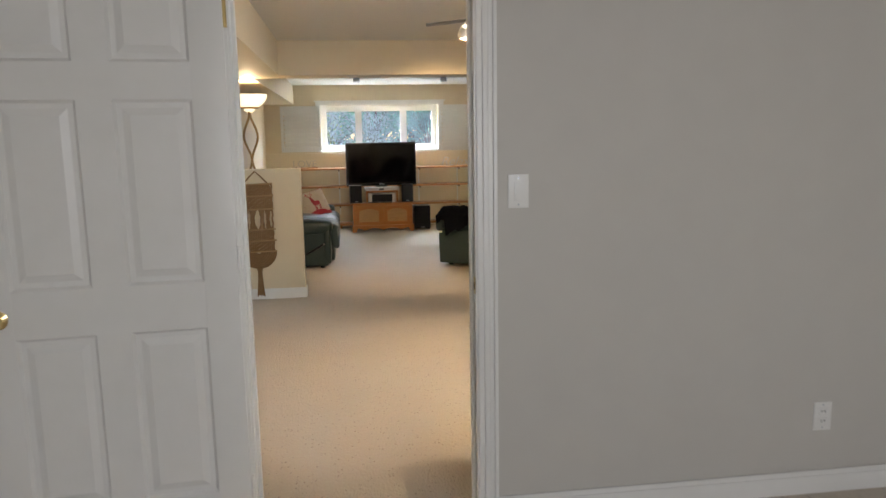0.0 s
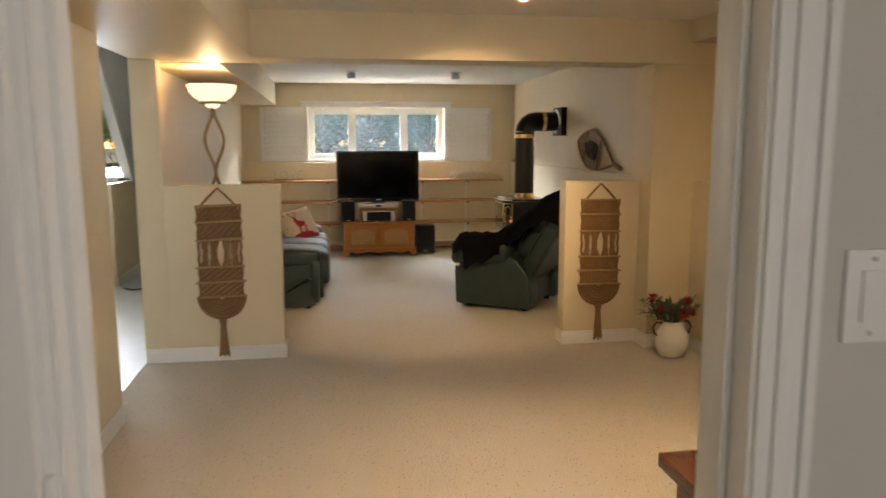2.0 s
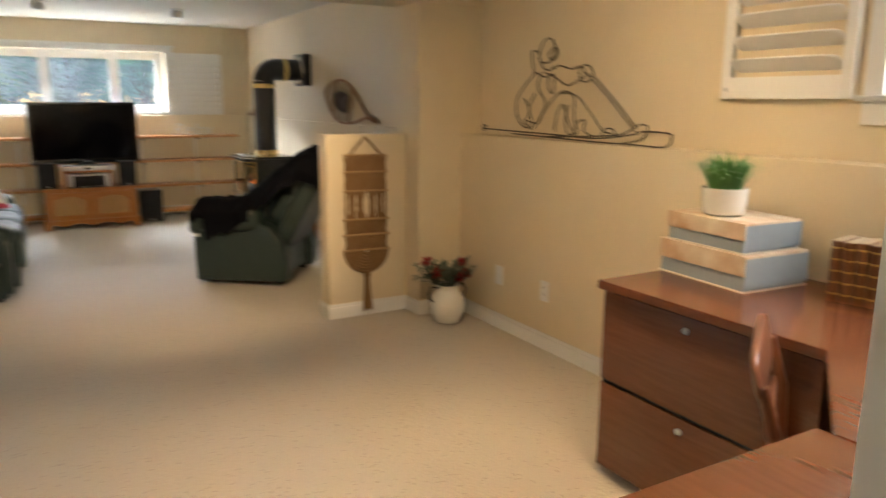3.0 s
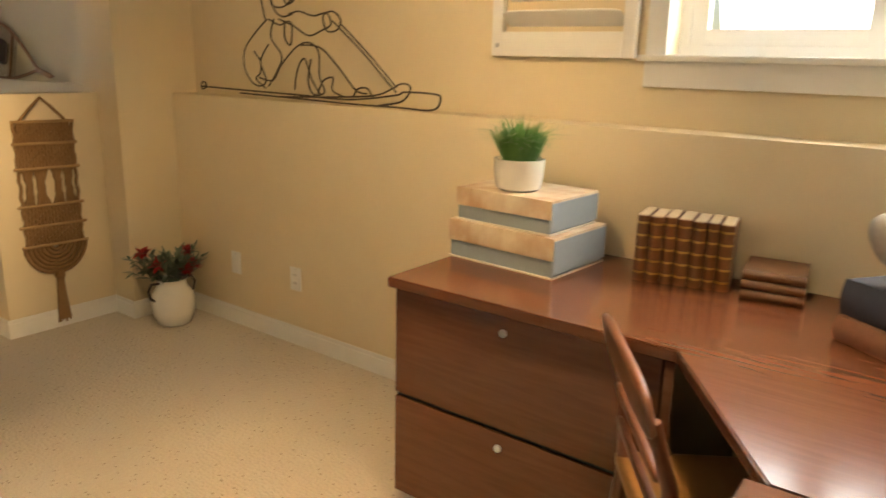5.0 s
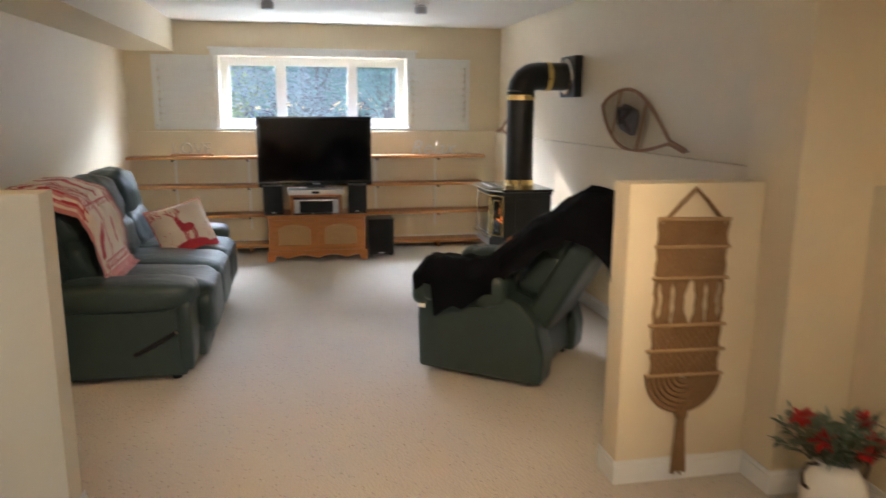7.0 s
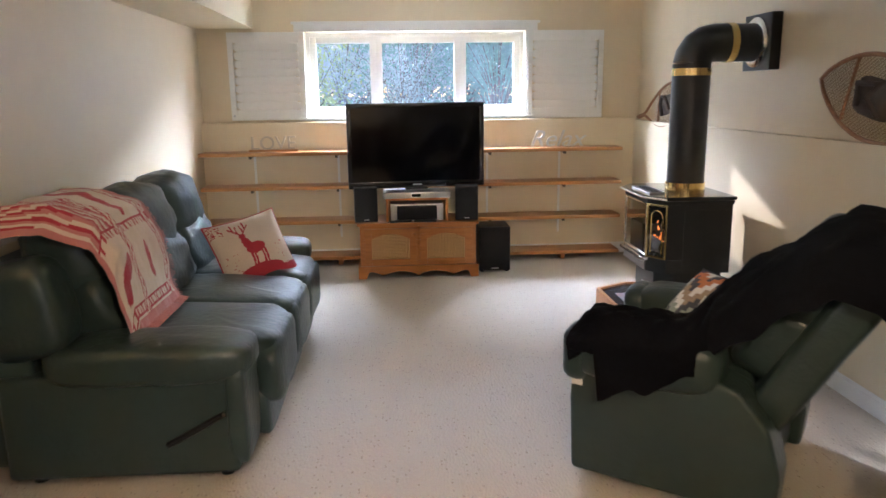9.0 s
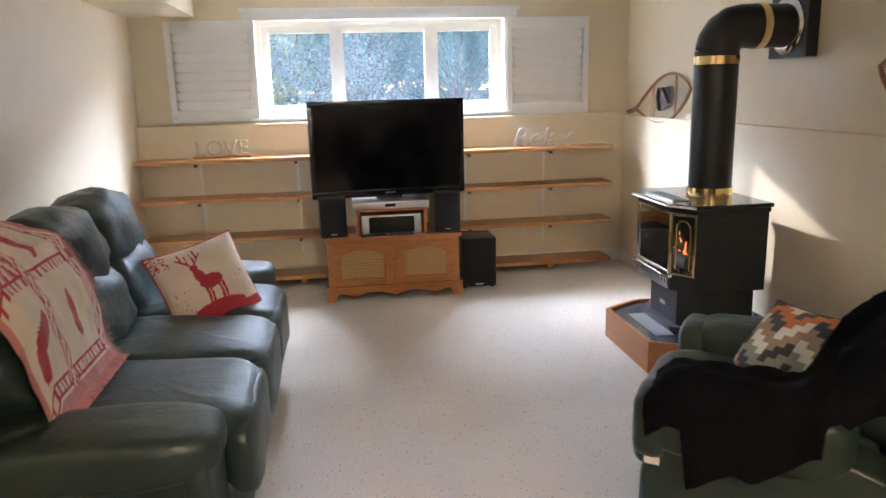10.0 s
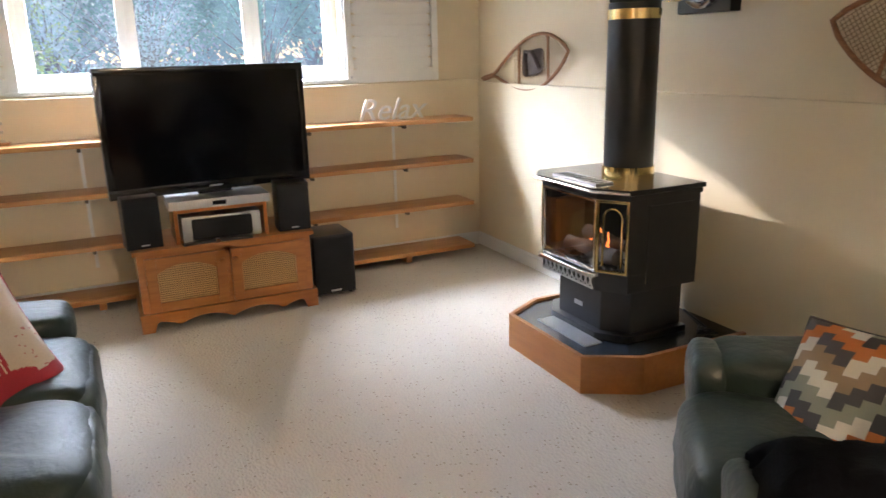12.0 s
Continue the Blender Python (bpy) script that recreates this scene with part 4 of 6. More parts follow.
# media box, centre speaker, two speakers, subwoofer
TOPZ = 0.44
stand = thing("tv_riser", pose(0.49, 11.40, TOPZ), "open oak riser box under the television", "riser")
bm = bmesh.new()
box(bm, -0.24, -0.22, 0, 0.28, 0, 0.18, 0.002); box(bm, 0.22, 0.24, 0, 0.28, 0, 0.18, 0.002); box(bm, -0.22, 0.22, 0, 0.28, 0.16, 0.18, 0.002); box(bm, -0.22, 0.22, 0.27, 0.28, 0, 0.16)
part("box", bm, OAK, stand, smooth=30)
rec = thing("disc_player", pose(0.49, 11.39, TOPZ + 0.18), "flat silver disc player on the riser", "player")
part("case", B(-0.26, 0.26, 0, 0.26, 0, 0.046, bevel=0.004), SILVER, rec, smooth=40)
part("display", B(-0.04, 0.03, -0.002, 0.001, 0.012, 0.034), SCREEN, rec)
part("tray", B(0.06, 0.20, -0.002, 0.001, 0.022, 0.036), SILVER, rec)
cs = thing("centre_speaker", pose(0.49, 11.395, TOPZ), "silver and black centre speaker inside the riser", "speaker")
part("case", B(-0.205, 0.205, 0.012, 0.2, 0, 0.135, bevel=0.01), SILVER, cs, smooth=40)
part("grille", B(-0.155, 0.155, 0.0, 0.014, 0.012, 0.122, bevel=0.012), SPEAKERCLOTH, cs, "black cloth grille", 40)
for x, r in ((0.36, 12), (0.55, -6)):
    rm = thing("remote_control", pose(x, 11.362, TOPZ, 0, 0, r), "slim black remote control lying on the cabinet", "remote", "remotes")
    part("body", B(-0.085, 0.085, -0.018, 0.018, 0, 0.014, bevel=0.004), BLACKPLASTIC, rm, smooth=40)
for x, r in ((0.10, 5), (0.875, -4)):
    sp = thing("bookshelf_speaker", pose(x, 11.38, TOPZ, 0, 0, r), "small black bookshelf speaker on the oak cabinet", "speaker", "small speakers")
    part("cabinet", B(-0.088, 0.088, 0.014, 0.17, 0, 0.265, bevel=0.003), BLACKPLASTIC, sp, smooth=40)
    part("grille", B(-0.084, 0.084, 0.0, 0.014, 0.004, 0.261, bevel=0.006), SPEAKERCLOTH, sp, "black cloth grille", 40)
    part("badge", B(-0.02, 0.02, -0.002, 0.001, 0.018, 0.025), SILVER, sp)
sw = thing("subwoofer", pose(1.105, 11.45, 0), "black cube subwoofer on the carpet beside the cabinet", "subwoofer")
part("cabinet", B(-0.125, 0.125, 0.016, 0.30, 0.012, 0.365, bevel=0.008), BLACKPLASTIC, sw, smooth=40)
part("grille", B(-0.12, 0.12, 0.0, 0.016, 0.016, 0.36, bevel=0.006), SPEAKERCLOTH, sw, "black cloth grille", 40)
for x in (-0.1, 0.1):
    for y in (0.04, 0.27):
        part("foot", lathe(bmesh.new(), [(0.014, 0), (0.016, 0.012)], 14, Matrix.Translation((x, y, 0))), BLACKPLASTIC, sw)
part("badge", B(-0.03, 0.03, -0.002, 0.001, 0.03, 0.04), SILVER, sw)

# ---- hearth and gas stove ----
HEARTHTOP = mat("dark_slate_tile", (0.045, 0.055, 0.07), (0.03, 0.036, 0.046), rough=0.22, scale=10, big=3, bump=0.1)
HOAK = wood("hearth_oak", (0.46, 0.185, 0.048), (0.40, 0.15, 0.036), scale=3, axis=1, rough=0.32)
he = thing("hearth", pose(0, 0, 0), "low octagonal hearth with oak sides and a dark slate top", "hearth")
HX = [(2.39, 9.605), (1.83, 9.605), (1.61, 9.735), (1.61, 10.31), (1.83, 10.44), (2.39, 10.44)]
ins = [(2.388, 9.625), (1.836, 9.625), (1.63, 9.747), (1.63, 10.298), (1.836, 10.42), (2.388, 10.42)]
for (a, b), (c, d) in zip(zip(HX, HX[1:]), zip(ins, ins[1:])):
    part("side_board", prism(bmesh.new(), [a, b, d, c], 0, 0.165), HOAK, he)
part("slab", prism(bmesh.new(), ins, 0.01, 0.152), HEARTHTOP, he, "dark slate top")


def octo(x0, x1, y0, y1, cx, cy):
    """Front (low x) corners cut."""
    return [(x1, y0), (x0 + cx, y0), (x0, y0 + cy), (x0, y1 - cy), (x0 + cx, y1), (x1, y1)]


def bay(x0, x1, y0, y1, cx, cy, z0, z1, bev=0.0):
    bm = prism(bmesh.new(), octo(x0, x1, y0, y1, cx, cy), z0, z1)
    if bev:
        bmesh.ops.bevel(bm, geom=list(bm.edges), offset=bev, segments=2, affect='EDGES', profile=0.7)
    return bm


def stove():
    z = 0.152
    o = thing("gas_stove", pose(0, 0, z), "black gas stove with brass-framed bay window, burning", "stove")
    Y0, Y1, X0, X1 = 9.745, 10.375, 1.765, 2.21
    part("pedestal_base", bay(1.79, 2.20, 9.77, 10.34, 0.09, 0.12, 0.0, 0.03, 0.004), BLACKMETAL, o)
    part("pedestal", bay(1.83, 2.19, 9.80, 10.31, 0.08, 0.10, 0.03, 0.235, 0.004), BLACKMETAL, o)
    part("firebox_floor", bay(X0, X1, Y0, Y1, 0.075, 0.117, 0.235, 0.315, 0.004), BLACKMETAL, o)
    bm = bmesh.new()
    box(bm, X0 + 0.075, X1, Y0, Y0 + 0.012, 0.315, 0.63); box(bm, X0 + 0.075, X1, Y1 - 0.012, Y1, 0.315, 0.63); box(bm, X1 - 0.14, X1, Y0 + 0.012, Y1 - 0.012, 0.315, 0.63)
    part("casing", bm, BLACKMETAL, o)
    for y, s in ((Y0, -1), (Y1, 1)):
        part("side_panel", B(X0 + 0.17, X1 - 0.03, y - 0.003 if s < 0 else y, y if s < 0 else y + 0.003, 0.27, 0.60, bevel=0.001), BLACKMETAL, o)
    part("top_lip", bay(X0 - 0.005, X1 + 0.005, Y0 - 0.008, Y1 + 0.008, 0.08, 0.122, 0.63, 0.652, 0.004), BLACKMETAL, o)
    part("top_plate", bay(X0 - 0.03, X1 + 0.012, Y0 - 0.018, Y1 + 0.018, 0.088, 0.13, 0.655, 0.675, 0.005), GLOSSENAMEL, o, "glossy black top plate")
    trivet = part("top_trivet", B(X0 + 0.02, X0 + 0.11, 9.90, 10.22, 0.675, 0.683, bevel=0.003), SILVER, o, "silver louvred top grille")
    for k in range(8):
        part("slot", B(X0 + 0.035, X0 + 0.095, 9.91 + 0.038 * k, 9.93 + 0.038 * k, 0.6832, 0.6848, bevel=0.0006), BLACKMETAL, trivet)
    # polished strip along the front edge of the top
    rim = octo(X0 - 0.034, X1 + 0.016, Y0 - 0.022, Y1 + 0.022, 0.088, 0.13)[1:5]
    for p, q in zip(rim, rim[1:]):
        p, q = Vector((*p, 0.664)), Vector((*q, 0.664))
        part("edge_strip", tube(bmesh.new(), [p, q], 0.007, 8), CHROME, o, "polished edge strip", 60)

    # bay window: three brass-framed glasses
    pts = octo(X0, X1, Y0, Y1, 0.075, 0.117)[1:5]
    zb, zt = 0.318, 0.628
    for i, (p, q) in enumerate(zip(pts, pts[1:])):
        p, q = Vector((*p, 0)), Vector((*q, 0))
        d = (q - p).normalized(); L = (q - p).length
        nrm = Vector((-abs(d.y), d.x if d.y > 0 else -d.x, 0)).normalized()
        m = Matrix(((d.x, -nrm.x, 0, p.x), (d.y, -nrm.y, 0, p.y), (0, 0, 1, 0), (0, 0, 0, 1)))
        bm = bmesh.new(); t = 0.012
        box(bm, 0.002, t, -0.006, 0.008, zb, zt, 0.002); box(bm, L - t, L - 0.002, -0.006, 0.008, zb, zt, 0.002)
        box(bm, t, L - t, -0.006, 0.008, zb, zb + t, 0.002); box(bm, t, L - t, -0.006, 0.008, zt - t, zt, 0.002)
        if i != 1:
            cx, rr = L / 2, L / 2 - 0.03
            tube(bm, [(cx - rr, -0.004, zb + 0.03)] + [(cx - rr * math.cos(math.pi * k / 12), -0.004, zt - 0.035 - rr + rr * math.sin(math.pi * k / 12)) for k in range(13)] + [(cx + rr, -0.004, zb + 0.03)], 0.005, 6)
        bmesh.ops.transform(bm, matrix=m, verts=bm.verts)
        fr = part("window_trim", bm, CHROME if i == 1 else BRASS, o, "bright silver window frame" if i == 1 else "polished brass window frame", 40)
        bm = B(t, L - t, 0.0, 0.003, zb + t, zt - t)
        bmesh.ops.transform(bm, matrix=m, verts=bm.verts)
        g = part("glass", bm, SKYGLASS, fr)
        g.visible_shadow = False
    part("brass_shelf", bay(X0 - 0.035, X0 + 0.06, 9.85, 10.27, 0.02, 0.03, 0.298, 0.314, 0.003), CHROME, o, "bright metal lip below the window")
    bm = bmesh.new()
    for k in range(11):
        y = 9.885 + k * 0.0335
        tube(bm, [(X0 - 0.006, y - 0.014, 0.245), (X0 - 0.006, y + 0.014, 0.300)], 0.004, 6); tube(bm, [(X0 - 0.006, y + 0.014, 0.245), (X0 - 0.006, y - 0.014, 0.300)], 0.004, 6)
    box(bm, X0 - 0.010, X0 - 0.002, 9.868, 10.24, 0.240, 0.246); box(bm, X0 - 0.010, X0 - 0.002, 9.868, 10.24, 0.298, 0.303)
    part("lattice_grille", bm, SILVER, o, "silver lattice grille", 40)
    part("kick_plate", B(1.70, 1.79, 9.83, 10.20, 0.0, 0.006, bevel=0.002), SILVER, o)
    part("maker_mark", B(1.827, 1.831, 10.03, 10.09, 0.10, 0.12), SILVER, o)
    rng = random.Random(3)
    LOG = mat("ceramic_log", (0.13, 0.10, 0.08), (0.04, 0.035, 0.03), rough=0.9, scale=40, big=12, bump=0.8, dist=0.006)
    for a, b, r in (((1.86, 9.84, 0.36), (1.86, 10.18, 0.37), 0.035), ((1.94, 9.86, 0.40), (1.86, 10.06, 0.44), 0.026), ((1.97, 10.2, 0.38), (1.87, 9.99, 0.46), 0.024)):
        a, b = Vector(a), Vector(b)
        part("log", tube(bmesh.new(), [a.lerp(b, k / 8) + 0.006 * Vector((rng.gauss(0, 1), 0, rng.gauss(0, 1))) for k in range(9)], [r * rng.uniform(0.8, 1.15) for k in range(9)], 10), LOG, o, "charred ceramic log", 60)
    bm = bmesh.new()
    for k in range(90):
        pillowy(bm, 0.022, 0.022, 0.016, Matrix.Translation((rng.uniform(1.80, 1.98), rng.uniform(9.80, 10.22), 0.322)), e=0.8, n=4)
    part("coals", bm, mat("coal", (0.05, 0.045, 0.04), (0.015, 0.015, 0.015), rough=0.8, scale=60, bump=0.4), o, smooth=60)
    for y, h in ((9.92, 0.09), (9.99, 0.13), (10.06, 0.07)):
        bm = bmesh.new()
        tube(bm, [(1.88 + rng.uniform(-0.02, 0.02), y + 0.014 * math.sin(k * 1.3), 0.37 + h * k / 6) for k in range(7)], [0.003, 0.006, 0.007, 0.006, 0.004, 0.003, 0.001], 8)
        part("flame", bm, FLAME, o, "orange gas flame", 60)
    cb = bmesh.new()
    for k in range(3):
        tube(cb, [(2.19, 9.78, 0.10), (2.25, 9.74 - 0.02 * k, 0.03), (2.20, 9.70, 0.012 + 0.006 * k), (2.28, 9.66 + 0.02 * k, 0.012)], 0.006, 6)
    part("gas_cable", cb, BLACKPLASTIC, o, "", 60)
    # flue
    part("flue_collar", lathe(bmesh.new(), [(0.112, 0.675), (0.112, 0.73)], 40, Matrix.Translation((2.03, 10.0, 0))), BRASS, o, "polished brass collar", 40)
    zt = 1.40
    part("flue_pipe", lathe(bmesh.new(), [(0.106, 0.70), (0.106, zt)], 40, Matrix.Translation((2.03, 10.0, 0))), BLACKMETAL, o, "black upright flue pipe", 40)
    part("flue_ring", lathe(bmesh.new(), [(0.110, 1.335), (0.110, 1.375)], 40, Matrix.Translation((2.03, 10.0, 0))), BRASS, o, "polished brass band", 40)
    zc = 1.515
    path = [(2.03, 10.0, 1.395)]
    R = 0.12
    for k in range(5):
        a = radians(90 * k / 4)
        path.append((2.03 + R * (1 - math.cos(a)), 10.0 + 0.0, zc - R + R * math.sin(a)))
    path.append((2.24, 10.0, zc))
    part("flue_elbow", tube(bmesh.new(), path, 0.1055, 40), BLACKMETAL, o, "black flue elbow", 25)
    mx = Matrix.Translation((0, 10.0, zc)) @ Matrix.Rotation(radians(90), 4, 'Y')
    part("flue_ring", lathe(bmesh.new(), [(0.110, 2.215), (0.110, 2.255)], 40, mx), BRASS, o, "polished brass band", 40)
    part("flue_stub", lathe(bmesh.new(), [(0.105, 2.24), (0.105, 2.41)], 40, mx), BLACKMETAL, o, "", 40)
    part("wall_ring", lathe(bmesh.new(), [(0.106, 2.375), (0.128, 2.378), (0.138, 2.388), (0.138, 2.405)], 40, mx), CHROME, o, "bright wall ring", 40)
    part("wall_plate", B(2.402, EASTFUP - 0.001, 10.0 - 0.155, 10.0 + 0.155, zc - 0.155, zc + 0.155, bevel=0.006), BLACKMETAL, o, "square black wall plate")


FLAME = glow("gas_flame", (1.0, 0.25, 0.05), 1.6)
stove()

# ---- snowshoes ----
def snowshoe(m, L, W, label, out=-1):
    """Teardrop frame in local x-z, tail at x=0, toe at x=L."""
    o = thing("snowshoe", m, label, "snowshoe", "snowshoes on the ledge")
    def half(u):
        u = min(max(u, 0.0), 1.0)
        return 0.008 if u < 0.2 else W / 2 * max(0.0, math.sin(math.pi * ((u - 0.18) / 0.82) ** 1.25)) ** 0.75 + 0.008 * (1 - u)
    top = [(L * k / 30, half(k / 30)) for k in range(31)]
    loop = [(x, 0, z) for x, z in top] + [(x, 0, -z) for x, z in top[::-1]][1:-1]
    part("rim", tube(bmesh.new(), loop, 0.011, 8, True), SHOEWOOD, o, "bent ash rim", 60)
    for u in (0.48, 0.80):
        part("crossbar", tube(bmesh.new(), [(L * u, 0, -half(u)), (L * u, 0, half(u))], 0.009, 8), SHOEWOOD, o, "", 60)
    bm = bmesh.new()
    step = 0.022
    k = -20
    while k < 60:
        for s in (1, -1):
            pts = []
            for i in range(41):
                u = i / 40
                x = L * (0.42 + 0.57 * u)
                z = s * (k * step - (x - 0.7 * L) * 0.9 * 1.0)
                if abs(z) < half(x / L) - 0.006:
                    pts.append((x, 0.003 * s, z))
            if len(pts) > 1:
                tube(bm, [pts[0], pts[-1]], 0.0016, 4)
        k += 1
    part("lacing", bm, mat("rawhide_lacing", (0.40, 0.30, 0.19), (0.30, 0.21, 0.12), rough=0.7, scale=60, bump=0.2), o, "rawhide lacing")
    part("footplate", pillowy(bmesh.new(), L * 0.24, 0.02, W * 0.48, Matrix.Translation((L * 0.64, 0.0, 0)), e=0.5, n=10), HIDE, o, "grey-brown leather foot panel", 60)
    part("binding", tube(bmesh.new(), [(L * 0.58, out * 0.012, -0.07), (L * 0.63, out * 0.05, 0.0), (L * 0.60, out * 0.03, 0.07), (L * 0.70, out * 0.05, 0.05), (L * 0.72, out * 0.012, -0.05)], 0.014, 8), HIDE, o, "leather binding", 60)


SHOEWOOD = wood("bent_ash", (0.36, 0.17, 0.07), (0.24, 0.10, 0.04), scale=10, axis=0, rough=0.45)
HIDE = mat("worn_hide", (0.13, 0.095, 0.075), (0.05, 0.035, 0.028), rough=0.6, scale=25, big=9, bump=0.6, dist=0.004)
# tail toward the half wall, toe up and away
snowshoe(Matrix.Translation((EASTF + 0.014, 8.18, LEDGEZ + 0.03)) @ Matrix.Rotation(radians(90), 4, 'Z') @ Matrix.Rotation(radians(5), 4, 'X') @ Matrix.Rotation(radians(-12), 4, 'Y') @ Matrix.Translation((0, 0, 0)), 1.24, 0.36, "wooden snowshoe leaning on its side on the ledge", 1)
snowshoe(Matrix.Translation((EASTF + 0.014, 12.05, LEDGEZ + 0.02)) @ Matrix.Rotation(radians(-90), 4, 'Z') @ Matrix.Rotation(radians(-5), 4, 'X') @ Matrix.Rotation(radians(-10), 4, 'Y'), 1.02, 0.32, "wooden snowshoe lying along the ledge beside the flue")

# ---- ceiling eyeball lamps, track lamp, torchiere ----
for x, y in ((0.145, 10.47), (1.335, 10.48)):
    e = thing("ceiling_lamp", pose(x, y, CEILZ), "small brushed-metal swivel ceiling lamp", "ceiling lamp", "swivel ceiling lamps")
    part("rose", lathe(bmesh.new(), [(0.062, 0), (0.06, -0.012), (0.03, -0.016)][::-1], 28), WHITE, e, "", 40)
    part("head", lathe(bmesh.new(), [(0.02, -0.012), (0.045, -0.03), (0.048, -0.07), (0.04, -0.082)][::-1], 28), SILVER, e, "", 40)
tr = thing("track_light", pose(0, 0, 0), "slim metal track lamp bar with lit spot heads", "track light")
part("bar", tube(bmesh.new(), [(0.56, 5.64, 2.20), (0.68, 5.55, 2.20), (0.79, 5.43, 2.20), (0.92, 5.20, 2.20), (1.05, 4.95, 2.20), (1.20, 4.60, 2.20), (1.30, 4.25, 2.20), (1.40, 3.80, 2.20), (1.42, 3.65, 2.20)], 0.012, 10), SILVER, tr, "", 60)
part("canopy", lathe(bmesh.new(), [(0.06, 2.215), (0.06, CEILZ)], 24, Matrix.Translation((0.92, 5.20, 0))), SILVER, tr, "", 40)
# the fourth head is added to carry the wall fill
for (x, y), tgt in zip(((0.79, 5.43), (1.05, 4.95), (1.40, 3.80), (1.20, 4.60)), ((0.75, 8.6, 0.2), (0.65, 4.8, 0), (0.9, 3.75, 0), (2.4, 5.3, 0.9))):
    m = look((x, y, 2.13), tgt)
    part("stem", tube(bmesh.new(), [(x, y, 2.20), (x, y, 2.14)], 0.006, 8), SILVER, tr)
    sp = part("spot_head", lathe(bmesh.new(), [(0.018, 0.05), (0.03, 0.03), (0.038, -0.045), (0.034, -0.046), (0.03, 0.0)], 20, m, caps=False), WHITE, tr, "white spot head", 40)
    part("bulb", pillowy(bmesh.new(), 0.05, 0.05, 0.03, m @ Matrix.Translation((0, 0, -0.03)), e=1, n=8), BULB, sp, "glowing bulb", 60)

# ---- torchiere behind the half wall ----
tl = thing("floor_lamp", pose(-0.90, 7.34, 0), "lit torchiere with twisted bronze stem and white glass bowl", "floor lamp")
BRONZE = mat("antique_bronze", (0.42, 0.28, 0.12), (0.28, 0.18, 0.07), rough=0.3, metal=0.9, scale=30, bump=0.05)
part("base", lathe(bmesh.new(), [(0.14, 0), (0.14, 0.012), (0.10, 0.025), (0.03, 0.04), (0.02, 0.07)], 32), BRONZE, tl, "", 40)
for ph in (0, math.pi):
    pts = []
    for k in range(61):
        t = k / 60
        r = 0.010 + 0.056 * abs(math.sin(t * math.pi * 4 + 0.3)) * (0.55 + 0.45 * t)
        a = ph + t * 2 * math.pi * 1.75
        pts.append((r * math.cos(a), r * math.sin(a), 0.06 + 1.62 * t))
    part("stem", tube(bmesh.new(), pts, 0.011, 8), BRONZE, tl, "twisted bronze stem", 60)
part("lower_glass", lathe(bmesh.new(), [(0.010, 1.668), (0.045, 1.685), (0.05, 1.70)], 24), BOWL, tl, "small glowing glass under the cup", 60)
part("cup", lathe(bmesh.new(), [(0.05, 1.70), (0.088, 1.705), (0.092, 1.712), (0.085, 1.72), (0.03, 1.722)], 28), BRONZE, tl, "", 40)
part("bowl", lathe(bmesh.new(), [(0.07, 1.715), (0.12, 1.745), (0.155, 1.785), (0.165, 1.83), (0.158, 1.83), (0.148, 1.79), (0.11, 1.755), (0.06, 1.725)], 40, caps=False), BOWL, tl, "glowing white glass bowl", 60)

# ---- leather sofa ----
def creased(bm_args, name, parent, mtl, n=22, rough=0.006, e=0.45, m=None, seed=0, puff=0.0, label=""):
    return part(name, pillowy(bmesh.new(), *bm_args, m=m, e=e, n=n, rough=rough, seed=seed, puff=puff), mtl, parent, label, 80)


def T(x, y, z, rx=0, ry=0, rz=0):
    return pose(x, y, z, rx, ry, rz)


